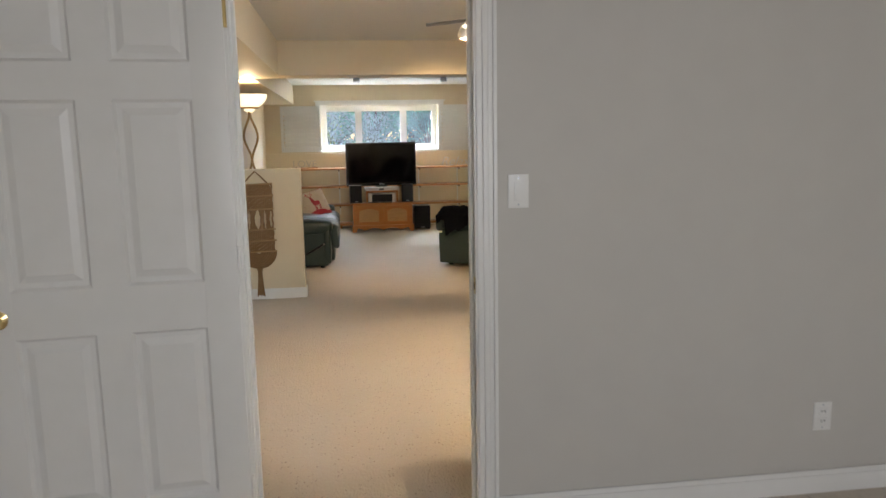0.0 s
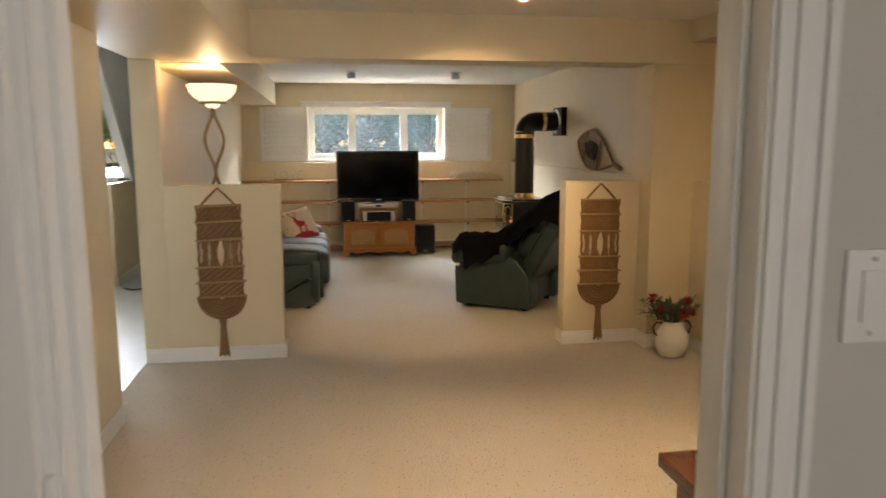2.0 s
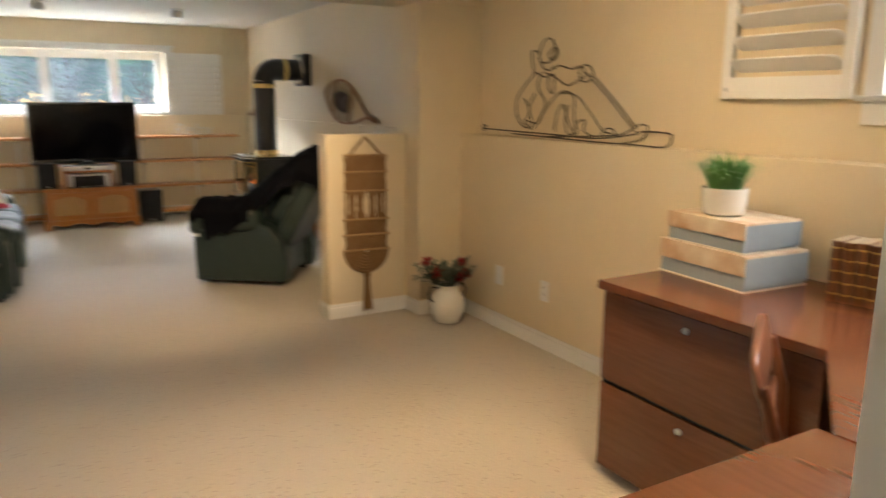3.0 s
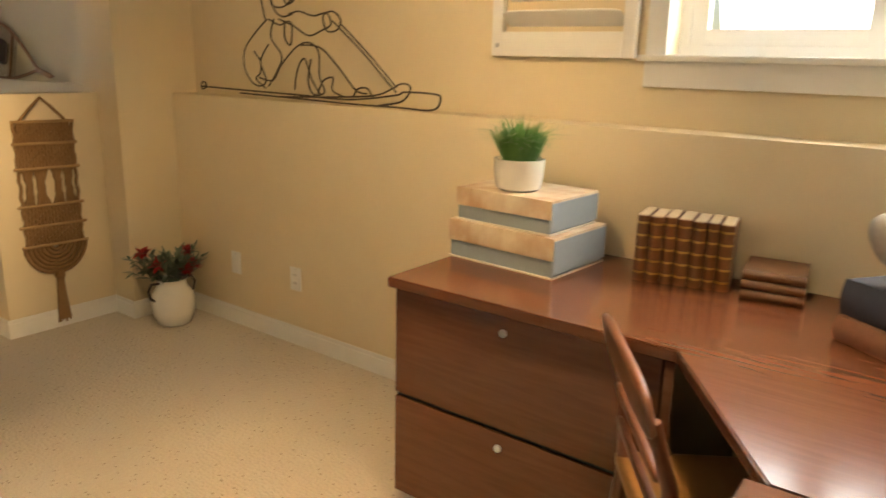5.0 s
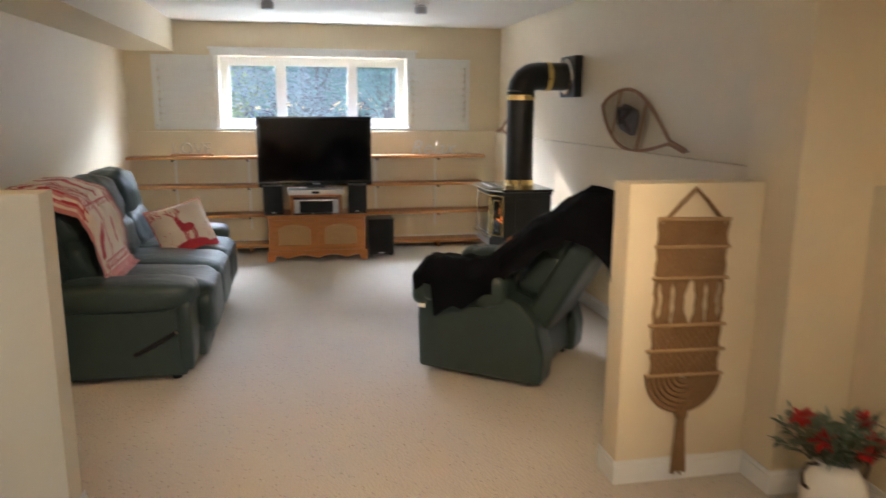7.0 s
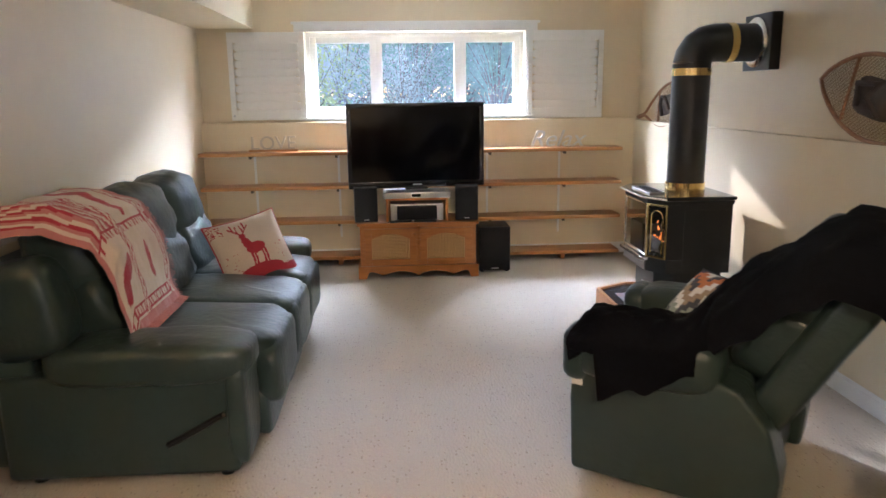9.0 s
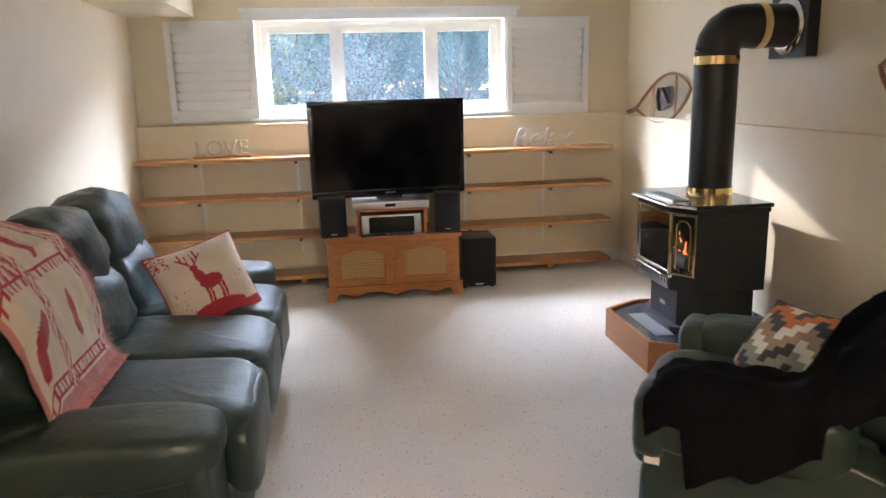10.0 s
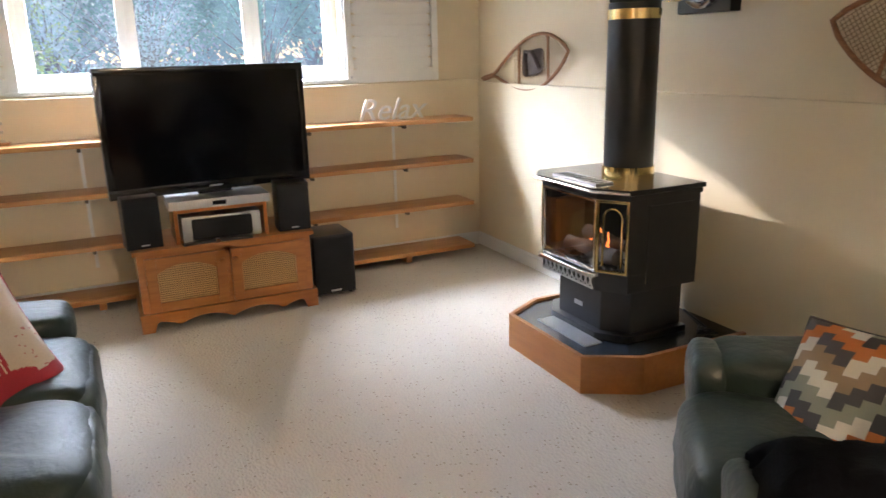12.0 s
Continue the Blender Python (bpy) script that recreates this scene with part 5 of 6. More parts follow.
def sofa():
    """Local: faces +x, length along y, origin at the near end of the base."""
    o = thing("sofa", pose(-0.275, 8.38, 0), "three-seat dark green leather recliner sofa", "sofa")
    L = 2.10
    part("base", B(-0.82, 0.0, 0.03, L - 0.03, 0.03, 0.30, bevel=0.02), LEATHER, o, smooth=50)
    aw = 0.25
    for y0 in (0.0, L - aw):
        part("arm_panel", B(-0.84, 0.0, y0, y0 + aw, 0.025, 0.425, bevel=0.035, seg=4), LEATHER, o, "plain arm side panel", 50)
        creased((0.76, aw + 0.07, 0.165), "arm_pad", o, LEATHER, m=T(-0.315, y0 + aw / 2, 0.455), e=0.52, seed=y0, rough=0.005)
        creased((0.085, aw + 0.02, 0.42), "arm_front", o, LEATHER, m=T(0.0, y0 + aw / 2, 0.255), e=0.4, seed=y0 + 3, rough=0.003)
    sw = (L - 2 * aw) / 3
    for i in range(3):
        yc = aw + sw * (i + 0.5)
        creased((0.70, sw * 1.015, 0.20), "seat_cushion", o, LEATHER, m=T(-0.235, yc, 0.385, 0, 3), e=0.36, seed=i * 7, rough=0.008, puff=0.12)
        creased((0.115, sw * 1.01, 0.28), "seat_front", o, LEATHER, m=T(0.075, yc, 0.30), e=0.45, seed=i * 9 + 1, rough=0.008)
        creased((0.09, sw * 0.99, 0.24), "footrest_panel", o, LEATHER, m=T(0.035, yc, 0.15), e=0.35, seed=i * 5 + 2, rough=0.003)
        creased((0.30, sw * 1.04, 0.34), "lumbar_cushion", o, LEATHER, m=T(-0.60, yc, 0.58, 0, -14), e=0.68, seed=i * 3 + 4, rough=0.022, puff=0.1)
        creased((0.36, sw * 1.06, 0.38), "head_cushion", o, LEATHER, m=T(-0.69, yc, 0.80, 0, -12), e=0.70, seed=i * 4 + 8, rough=0.016, puff=0.1)
    bm = B(-0.98, -0.72, 0.03, L - 0.03, 0.06, 0.80, bevel=0.05, seg=4)
    part("back_shell", bm, LEATHER, o, "", 50)
    for y in (0.10, L - 0.10):
        creased((0.30, 0.24, 0.36), "back_wing", o, LEATHER, m=T(-0.74, y, 0.66, 0, -12), e=0.5, seed=y * 5, rough=0.006)
    # release lever in the near side panel
    part("lever", tube(bmesh.new(), [(-0.25, -0.012, 0.155), (-0.14, -0.018, 0.215), (-0.035, -0.02, 0.275)], [0.012, 0.013, 0.011], 8), BLACKPLASTIC, o, "black release lever", 60)
    part("lever_cap", lathe(bmesh.new(), [(0.008, 0), (0.007, 0.006)], 12, T(-0.035, -0.03, 0.277, 90)), CHROME, o)
    for x in (-0.75, -0.06):
        for y in (0.06, L - 0.06):
            part("foot", lathe(bmesh.new(), [(0.025, 0), (0.028, 0.035)], 14, T(x, y, 0)), BLACKPLASTIC, o)


sofa()


def patterned(name, grid, mats, parent, label="", smooth=80):
    """grid(i, j) gives (place, material index); a closed sheet's faces take their material."""
    me = bpy.data.meshes.new(name)
    rows, cols, pos, pick = grid
    vs, fs, mi = [], [], []
    for i in range(rows + 1):
        for j in range(cols + 1):
            vs.append(pos(i / rows, j / cols))
    for i in range(rows):
        for j in range(cols):
            a = i * (cols + 1) + j
            fs.append((a, a + 1, a + cols + 2, a + cols + 1)); mi.append(pick((i + 0.5) / rows, (j + 0.5) / cols))
    me.from_pydata(vs, [], fs)
    for m in mats:
        me.materials.append(m)
    me.polygons.foreach_set("material_index", mi)
    me.shade_smooth()
    ob = new(name, me)
    ob.parent = parent
    return tagged(ob, label=label)


CREAMWOOL = mat("cream_woven_cotton", (0.66, 0.57, 0.47), (0.55, 0.46, 0.37), rough=0.95, scale=150, big=6, bump=0.6, bscale=420, sheen=0.2)
REDWOOL = mat("cranberry_woven_cotton", (0.42, 0.03, 0.05), (0.30, 0.02, 0.035), rough=0.95, scale=150, big=6, bump=0.6, bscale=420, sheen=0.2)
PINKWOOL = mat("rose_woven_cotton", (0.52, 0.22, 0.20), (0.40, 0.14, 0.13), rough=0.95, scale=150, big=6, bump=0.6, bscale=420, sheen=0.2)


def inell(u, v, cu, cv, ru, rv, rot=0.0):
    c, s = math.cos(rot), math.sin(rot)
    x, y = u - cu, v - cv
    x, y = x * c + y * s, -x * s + y * c
    return (x / ru) ** 2 + (y / rv) ** 2 < 1


def near_line(u, v, pts, w):
    p = Vector((u, v))
    for a, b in zip(pts, pts[1:]):
        a, b = Vector(a), Vector(b)
        ab = b - a
        t = max(0, min(1, (p - a).dot(ab) / ab.length_squared))
        if (p - a - ab * t).length < w:
            return True
    return False


def deer(u, v):
    """u to the right, v up, both 0..1."""
    if inell(u, v, 0.50, 0.47, 0.13, 0.075, 0.1) or inell(u, v, 0.41, 0.55, 0.055, 0.10, 0.3) or inell(u, v, 0.385, 0.66, 0.045, 0.035):
        return True
    for x in (0.41, 0.45, 0.56, 0.60):
        if near_line(u, v, [(x, 0.45), (x + 0.01, 0.34), (x - 0.005, 0.23)], 0.014):
            return True
    for s in (-1, 1):
        if near_line(u, v, [(0.385 + s * 0.02, 0.69), (0.385 + s * 0.08, 0.75), (0.385 + s * 0.085, 0.86)], 0.010) or near_line(u, v, [(0.385 + s * 0.07, 0.74), (0.385 + s * 0.13, 0.80)], 0.009) or near_line(u, v, [(0.385 + s * 0.04, 0.72), (0.385 + s * 0.03, 0.82)], 0.009):
            return True
    return False


def cushion(name, m, size, depth, pick, mats, label):
    """Square scatter cushion; local face +z, patterned on both sides; four soft corners."""
    o = thing(name, m, label, "cushion")
    def bulge(s, t):
        a, b = 2 * s - 1, 2 * t - 1
        k = (1 - abs(a) ** 2.6) * (1 - abs(b) ** 2.6)
        pin = 1 - 0.07 * (1 - abs(a) ** 2) * abs(b) ** 3
        pin2 = 1 - 0.07 * (1 - abs(b) ** 2) * abs(a) ** 3
        return Vector((a * size / 2 * pin2, b * size / 2 * pin, 0)), max(k, 0) ** 0.55
    def side(sgn):
        def pos(s, t):
            p, k = bulge(t, s)
            wr = 0.006 * noise.noise(Vector((p.x * 12, p.y * 12, sgn))) * min(1, k * 2)
            return p + Vector((0, 0, sgn * (depth / 2 * k + wr)))
        return pos
    patterned("front_cover", (90, 90, side(1), lambda s, t: pick(t, s)), mats, o, "patterned front cover")
    patterned("back_cover", (40, 40, side(-1), lambda s, t: 0), mats, o)
    bm = bmesh.new()
    loop = [bulge(k / 24, 0)[0] for k in range(24)] + [bulge(1, k / 24)[0] for k in range(24)] + [bulge(1 - k / 24, 1)[0] for k in range(24)] + [bulge(0, 1 - k / 24)[0] for k in range(24)]
    part("piping", tube(bm, loop, 0.005, 6, True), mats[1], o, "", 60)
    return o


def deer_pick(u, v):
    if v < 0.22 + 0.02 * math.sin(u * 7):
        return 1
    if v < 0.32 and inell(u, v, 0.48, 0.22, 0.30, 0.09):
        return 1
    if deer(u, v - 0.055):
        return 1
    h = noise.noise(Vector((u * 26, v * 60, 2)))
    if v < 0.55 and h > 0.42 and (u < 0.25 or u > 0.75):
        return 2
    if v > 0.80 and u < 0.18 and h > 0.1:
        return 1
    return 0


# leaning on the far arm, facing the room
fwd = Vector((0.437, -0.734, 0.447)).normalized()
rt = Vector((0.80, 0.55, 0.12)).normalized()
rt = (rt - fwd * rt.dot(fwd)).normalized()
upv = fwd.cross(rt)
tiltm = Matrix((( *rt, 0), (*upv, 0), (*fwd, 0), (0, 0, 0, 1))).transposed()
cushion("deer_cushion", Matrix.Translation((-0.46, 9.80, 0.565)) @ tiltm @ Matrix.Rotation(radians(3), 4, 'Z'), 0.42, 0.15, deer_pick, (CREAMWOOL, REDWOOL, PINKWOOL), "cream cushion with a red deer leaning on the sofa arm")

STEP = [mat("step_cream", (0.78, 0.74, 0.63), rough=0.9, scale=200, bump=0.5), mat("step_charcoal", (0.055, 0.05, 0.052), rough=0.9, scale=200, bump=0.5), mat("step_sage", (0.30, 0.32, 0.24), rough=0.9, scale=200, bump=0.5), mat("step_tan", (0.36, 0.25, 0.14), rough=0.9, scale=200, bump=0.5), mat("step_orange", (0.55, 0.17, 0.035), rough=0.9, scale=200, bump=0.5)]


def step_pick(u, v):
    """Stepped zigzag bands with cream peaks and charcoal valleys between them."""
    i, j = int(u * 13), int(v * 22)
    tri = abs((i + 1) % 6 - 3)
    k = (j + tri) // 2
    if k % 2 == 0:
        return (2, 3, 4)[(k // 2) % 3]
    return 0 if ((i + 1 + 3 * (k // 2)) % 6) < 3 else 1


# ---- recliner ----
RM = pose(1.472, 8.41, 0, 0, 0, 143)
RMW = RM @ Matrix.Diagonal((1.04, 0.93, 1.02, 1))


def recliner():
    """Local: faces +x, its left side is +y."""
    o = thing("recliner", RMW, "dark green leather recliner tipped back", "armchair")
    part("base", B(-0.30, 0.30, -0.36, 0.36, 0.05, 0.36, bevel=0.03, seg=3), LEATHER, o, "", 50)
    for s in (-1, 1):
        poly = [(-0.34, 0.03), (0.335, 0.03), (0.345, 0.30), (0.335, 0.49), (0.25, 0.51), (-0.05, 0.50), (-0.22, 0.44), (-0.31, 0.33), (-0.35, 0.18)]
        m = Matrix(((1, 0, 0, 0), (0, 0, 1, 0), (0, 1, 0, 0), (0, 0, 0, 1)))
        y0, y1 = (0.24, 0.425) if s > 0 else (-0.425, -0.24)
        bm = prism(bmesh.new(), poly, y0, y1, m)
        bmesh.ops.bevel(bm, geom=list(bm.edges), offset=0.025, segments=4, affect='EDGES', profile=0.6)
        part("arm_panel", bm, LEATHER, o, "plain arm side panel", 60)
        creased((0.50, 0.25, 0.19), "arm_pad", o, LEATHER, m=T(0.09, s * 0.345, 0.49, 0, 2), e=0.5, seed=s + 3, rough=0.005)
        creased((0.10, 0.24, 0.20), "arm_front", o, LEATHER, m=T(0.325, s * 0.345, 0.47), e=0.6, seed=s + 8, rough=0.006)
    creased((0.64, 0.52, 0.20), "seat_cushion", o, LEATHER, m=T(0.10, 0, 0.385, 0, -4), e=0.38, seed=4, rough=0.008, puff=0.15)
    creased((0.13, 0.54, 0.20), "seat_front", o, LEATHER, m=T(0.35, 0, 0.34), e=0.5, seed=5, rough=0.007)
    creased((0.09, 0.56, 0.26), "footrest_panel", o, LEATHER, m=T(0.34, 0, 0.16), e=0.35, seed=6, rough=0.004)
    bk = T(-0.22, 0, 0.34, 0, -29)
    creased((0.15, 0.66, 0.70), "back_shell", o, LEATHER, m=bk @ T(-0.05, 0, 0.29), e=0.32, seed=7, rough=0.004)
    creased((0.20, 0.52, 0.36), "lumbar_cushion", o, LEATHER, m=bk @ T(0.06, 0, 0.24), e=0.5, seed=8, rough=0.012, puff=0.1)
    creased((0.22, 0.56, 0.34), "head_cushion", o, LEATHER, m=bk @ T(0.06, 0, 0.47), e=0.5, seed=9, rough=0.012, puff=0.1)
    part("care_tag", B(0.295, 0.335, 0.427, 0.430, 0.36, 0.405), WHITE, o, "white fabric tag")
    for x in (-0.25, 0.25):
        for y in (-0.3, 0.3):
            part("foot", lathe(bmesh.new(), [(0.025, 0), (0.028, 0.055)], 14, T(x, y, 0)), BLACKPLASTIC, o)


recliner()


def sheet(name, pos, rows, cols, thick, mtl, parent, label=""):
    """A closed thick cloth from a surface function."""
    g = [[Vector(pos(i / rows, j / cols)) for j in range(cols + 1)] for i in range(rows + 1)]
    bm = bmesh.new()
    top, low = [], []
    for i in range(rows + 1):
        ta, tb = [], []
        for j in range(cols + 1):
            a = g[min(i + 1, rows)][j] - g[max(i - 1, 0)][j]
            b = g[i][min(j + 1, cols)] - g[i][max(j - 1, 0)]
            n = a.cross(b)
            n = n.normalized() if n.length > 1e-9 else Vector((0, 0, 1))
            ta.append(bm.verts.new(g[i][j] + n * thick / 2)); tb.append(bm.verts.new(g[i][j] - n * thick / 2))
        top.append(ta); low.append(tb)
    for i in range(rows):
        for j in range(cols):
            bm.faces.new((top[i][j], top[i + 1][j], top[i + 1][j + 1], top[i][j + 1]))
            bm.faces.new((low[i][j], low[i][j + 1], low[i + 1][j + 1], low[i + 1][j]))
    for i in range(rows):
        bm.faces.new((top[i][0], low[i][0], low[i + 1][0], top[i + 1][0])); bm.faces.new((top[i][cols], top[i + 1][cols], low[i + 1][cols], low[i][cols]))
    for j in range(cols):
        bm.faces.new((top[0][j], top[0][j + 1], low[0][j + 1], low[0][j])); bm.faces.new((top[rows][j], low[rows][j], low[rows][j + 1], top[rows][j + 1]))
    bmesh.ops.recalc_face_normals(bm, faces=bm.faces)
    return part(name, bm, mtl, parent, label, 80)


def along(pts, t):
    """Point at share t of a polyline's length."""
    ps = [Vector(p) for p in pts]
    ls = [(b - a).length for a, b in zip(ps, ps[1:])]
    d = t * sum(ls)
    for a, b, l in zip(ps, ps[1:], ls):
        if d <= l:
            return a.lerp(b, d / l)
        d -= l
    return ps[-1]


def arm_blanket():
    o = thing("black_blanket", RMW, "black plush blanket thrown over the recliner arm and back", "blanket")
    arm = [(0.265, 0.565), (0.28, 0.605), (0.35, 0.635), (0.46, 0.63), (0.505, 0.55), (0.495, 0.45), (0.485, 0.36)]
    backw = [(-0.02, 0.0), (0.06, 0.02), (0.14, 0.02), (0.25, 0.015), (0.36, -0.02), (0.41, -0.10), (0.41, -0.16)]
    def pos(s, t):
        fold = noise.noise(Vector((s * 13 + t * 4, t * 3 - s * 5, 1)))
        wob = 0.030 * (abs(fold) ** 0.7) + 0.008 * noise.noise(Vector((s * 24, t * 12, 4))) - 0.004
        if s < 0.38:
            k = s / 0.38
            y, z = along([(a, b, 0) for a, b in arm], t).xy
            x = 0.325 - 0.44 * k
            if k < 0.12:
                z -= (0.12 - k) * 0.7 * (1 if t > 0.15 else 0.5)
            hem = 0.50 if k < 0.25 else 0.345 + 0.12 * min(1, (k - 0.25) / 0.6) + 0.015 * math.sin(k * 17)
            if z < 0.56 and t > 0.5:
                z = 0.56 - (0.56 - z) / 0.20 * (0.56 - hem)
            y2, z2 = along([(a, b, 0) for a, b in backw], t).xy
            zz = 0.69 + z2 * 1.2
            m = max(0, (k - 0.80) / 0.20) ** 1.2
            return Vector((x, y + (y2 - y) * m, z + (zz - z) * m + wob))
        k = (s - 0.38) / 0.62
        y2, z2 = along([(a, b, 0) for a, b in backw], t).xy
        p = along([(-0.115, 0, 0.69), (-0.25, 0, 0.80), (-0.38, 0, 0.91), (-0.48, 0, 0.965), (-0.58, 0, 0.955), (-0.67, 0, 0.87), (-0.725, 0, 0.68), (-0.735, 0, 0.42), (-0.715, 0, 0.16)], k)
        over = max(0.0, (k - 0.55) / 0.45)
        drop = z2 * (1.0 - over)
        y = y2 * (1 - 0.55 * over) + 0.12 * over
        return Vector((p.x + drop * -0.2 + wob, y + 0.03 * over * math.sin(k * 30) , p.z + drop * 1.2 + wob - over * 0.06 * math.sin(t * 11)))
    sheet("blanket", pos, 70, 30, 0.028, BLACKFUR, o)


arm_blanket()
fw = Vector((0.62, 0.42, 0.62)).normalized()
r2 = Vector((-0.6, 0.75, 0)); r2 = (r2 - fw * r2.dot(fw)).normalized(); u2 = fw.cross(r2)
cm = RM @ Matrix.Translation((0.03, -0.03, 0.515)) @ Matrix(((*r2, 0), (*u2, 0), (*fw, 0), (0, 0, 0, 1))).transposed() @ Matrix.Rotation(radians(6), 4, 'Z')
cushion("zigzag_cushion", cm, 0.49, 0.15, step_pick, STEP, "cushion with stepped orange, grey and cream zigzags")

# ---- throw on the sofa ----
def throw():
    o = thing("throw_blanket", pose(-0.275, 8.38, 0), "cream and cranberry woven throw draped over the sofa back", "throw")
    prof = [(-0.96, 0.80), (-0.93, 0.92), (-0.82, 0.99), (-0.66, 0.995), (-0.505, 0.93), (-0.435, 0.80), (-0.415, 0.68), (-0.405, 0.57), (-0.38, 0.49)]
    def pos(s, t):
        p = along([(a, b, 0) for a, b in prof], s)
        y = 0.10 + 0.56 * t + 0.10 * (s - 0.4)
        wob = 0.012 * noise.noise(Vector((s * 6, t * 6, 3))) + 0.005 * noise.noise(Vector((s * 17, t * 17, 3)))
        sag = -0.10 * max(0, 0.12 - t) / 0.12
        return Vector((p.x + wob, y, p.y + wob + sag + 0.035))
    def pick(s, t):
        if t > 0.96 or t < 0.03 or s > 0.965:
            return 2
        for b in (0.36, 0.90):
            if abs(t - b) < 0.035:
                return 1 if abs(t - b) > 0.026 or (int(s * 60) + int((t - b + 0.035) * 90)) % 3 == 0 else 0
        for b in (0.62, 0.93):
            if abs(s - b) < 0.02:
                return 1 if abs(s - b) > 0.014 or (int(t * 60)) % 3 == 0 else 0
        # woven motifs: a hut of rays, a boot-like shape, a fish-like shape
        if s < 0.60 and t < 0.34:
            return (1, 2, 0)[int((math.atan2(s - 0.1, t - 0.05) * 22)) % 3] if s > 0.15 else 0
        if inell(t, s, 0.66, 0.40, 0.05, 0.20, 0.4) or inell(t, s, 0.62, 0.78, 0.05, 0.08) or near_line(t, s, [(0.10, 0.80), (0.28, 0.74)], 0.03) or inell(t, s, 0.12, 0.84, 0.04, 0.05):
            return 1
        return 0
    patterned("cloth", (110, 110, pos, pick), (CREAMWOOL, REDWOOL, PINKWOOL), o, "woven cream and red cloth")
    rng = random.Random(8)
    bm = bmesh.new()
    for k in range(110):
        t = k / 109
        p = pos(1.0, t)
        tube(bm, [p, p + Vector((0.018, rng.uniform(-0.006, 0.006), -0.006)), p + Vector((0.034, rng.uniform(-0.012, 0.012), -0.012))], 0.0022, 4)
    for k in range(110):
        s = k / 109
        p = pos(s, 1.0)
        tube(bm, [p, p + Vector((rng.uniform(-0.006, 0.006), 0.018, -0.004)), p + Vector((rng.uniform(-0.01, 0.01), 0.034, -0.010))], 0.0022, 4)
    part("fringe", bm, PINKWOOL, o, "rose fringe")


throw()

# ---- corner desk ----
def desk():
    o = thing("corner_desk", pose(0, 0, 0), "mahogany laminate corner desk with two lateral file drawers", "desk")
    H = 0.745
    poly = [(EASTB - 0.016, 4.665), (1.655, 4.665), (1.655, 3.80), (1.215, 3.50), (1.215, DOORB + 0.02), (EASTB - 0.016, DOORB + 0.02)]
    bm = prism(bmesh.new(), poly, H - 0.032, H)
    bmesh.ops.bevel(bm, geom=list(bm.edges), offset=0.004, segments=2, affect='EDGES')
    part("worktop", bm, MAHOG, o, "", 40)
    part("return_top", B(0.595, 1.213, DOORB + 0.02, 3.535, H - 0.032, H, bevel=0.004), MAHOG, o, "", 40)
    part("end_panel", B(0.625, 0.65, DOORB + 0.03, 3.50, 0, H - 0.032), MAHOG, o)
    part("modesty_panel", B(0.65, 1.60, DOORB + 0.03, DOORB + 0.05, 0.10, H - 0.032), MAHOG, o)
    part("pedestal", B(1.70, EASTB - 0.02, 3.83, 4.65, 0.03, H - 0.034), MAHOG, o)
    part("toe_kick", B(1.73, EASTB - 0.03, 3.85, 4.63, 0, 0.03), DARKGAP, o)
    part("knee_side", B(1.66, EASTB - 0.02, 3.80, 3.825, 0, H - 0.034), MAHOG, o)
    for z0, z1 in ((0.035, 0.362), (0.376, 0.705)):
        dr = part("drawer_front", B(1.676, 1.698, 3.835, 4.648, z0, z1, bevel=0.003), MAHOG, o, "", 40)
        part("lock", lathe(bmesh.new(), [(0.011, 0), (0.011, 0.006), (0.007, 0.009)], 18, T(1.676, 4.27, z1 - 0.045, 0, -90)), SILVER, dr, "round silver lock", 40)
    part("drawer_shadow_gap", B(1.685, 1.699, 3.84, 4.645, 0.362, 0.376), DARKGAP, o)


desk()
DZ = 0.745


def storage_box(m, w, d, h, label):
    """Book-shaped keepsake box: spine along local y, marbled lid, blue-grey tray."""
    o = thing("storage_box", m, label, "storage box", "stacked boxes on the desk")
    part("tray", B(0.006, d - 0.006, -w / 2 + 0.006, w / 2 - 0.006, 0.0, h * 0.45, bevel=0.002), BLUEGREY, o, "blue-grey box tray")
    part("base_board", B(0, d, -w / 2, w / 2, 0, 0.005, bevel=0.001), IVORY, o)
    part("lid", B(0, d, -w / 2 + 0.0, w / 2, h * 0.45, h, bevel=0.003), MARBLED, o, "ivory lid with faded floral print", 40)
    part("lid_end", B(0.002, d - 0.002, -w / 2 - 0.002, -w / 2 + 0.001, h * 0.12, h - 0.008), BLUEGREY, o)


BLUEGREY = mat("blue_grey_card", (0.30, 0.36, 0.40), (0.26, 0.31, 0.35), rough=0.7, scale=60, bump=0.1)
IVORY = mat("ivory_card", (0.72, 0.66, 0.54), rough=0.7, scale=60, bump=0.1)
MARBLED = mat("faded_floral_paper", (0.74, 0.66, 0.50), (0.52, 0.33, 0.20), rough=0.6, scale=14, big=9, bump=0.05, spread=0.32)
storage_box(pose(1.955, 4.475, DZ, 0, 0, -4), 0.40, 0.31, 0.125, "large ivory keepsake box with blue-grey sides on the desk")
storage_box(pose(1.965, 4.475, DZ + 0.126, 0, 0, -3), 0.355, 0.28, 0.105, "smaller ivory keepsake box stacked on the larger one")


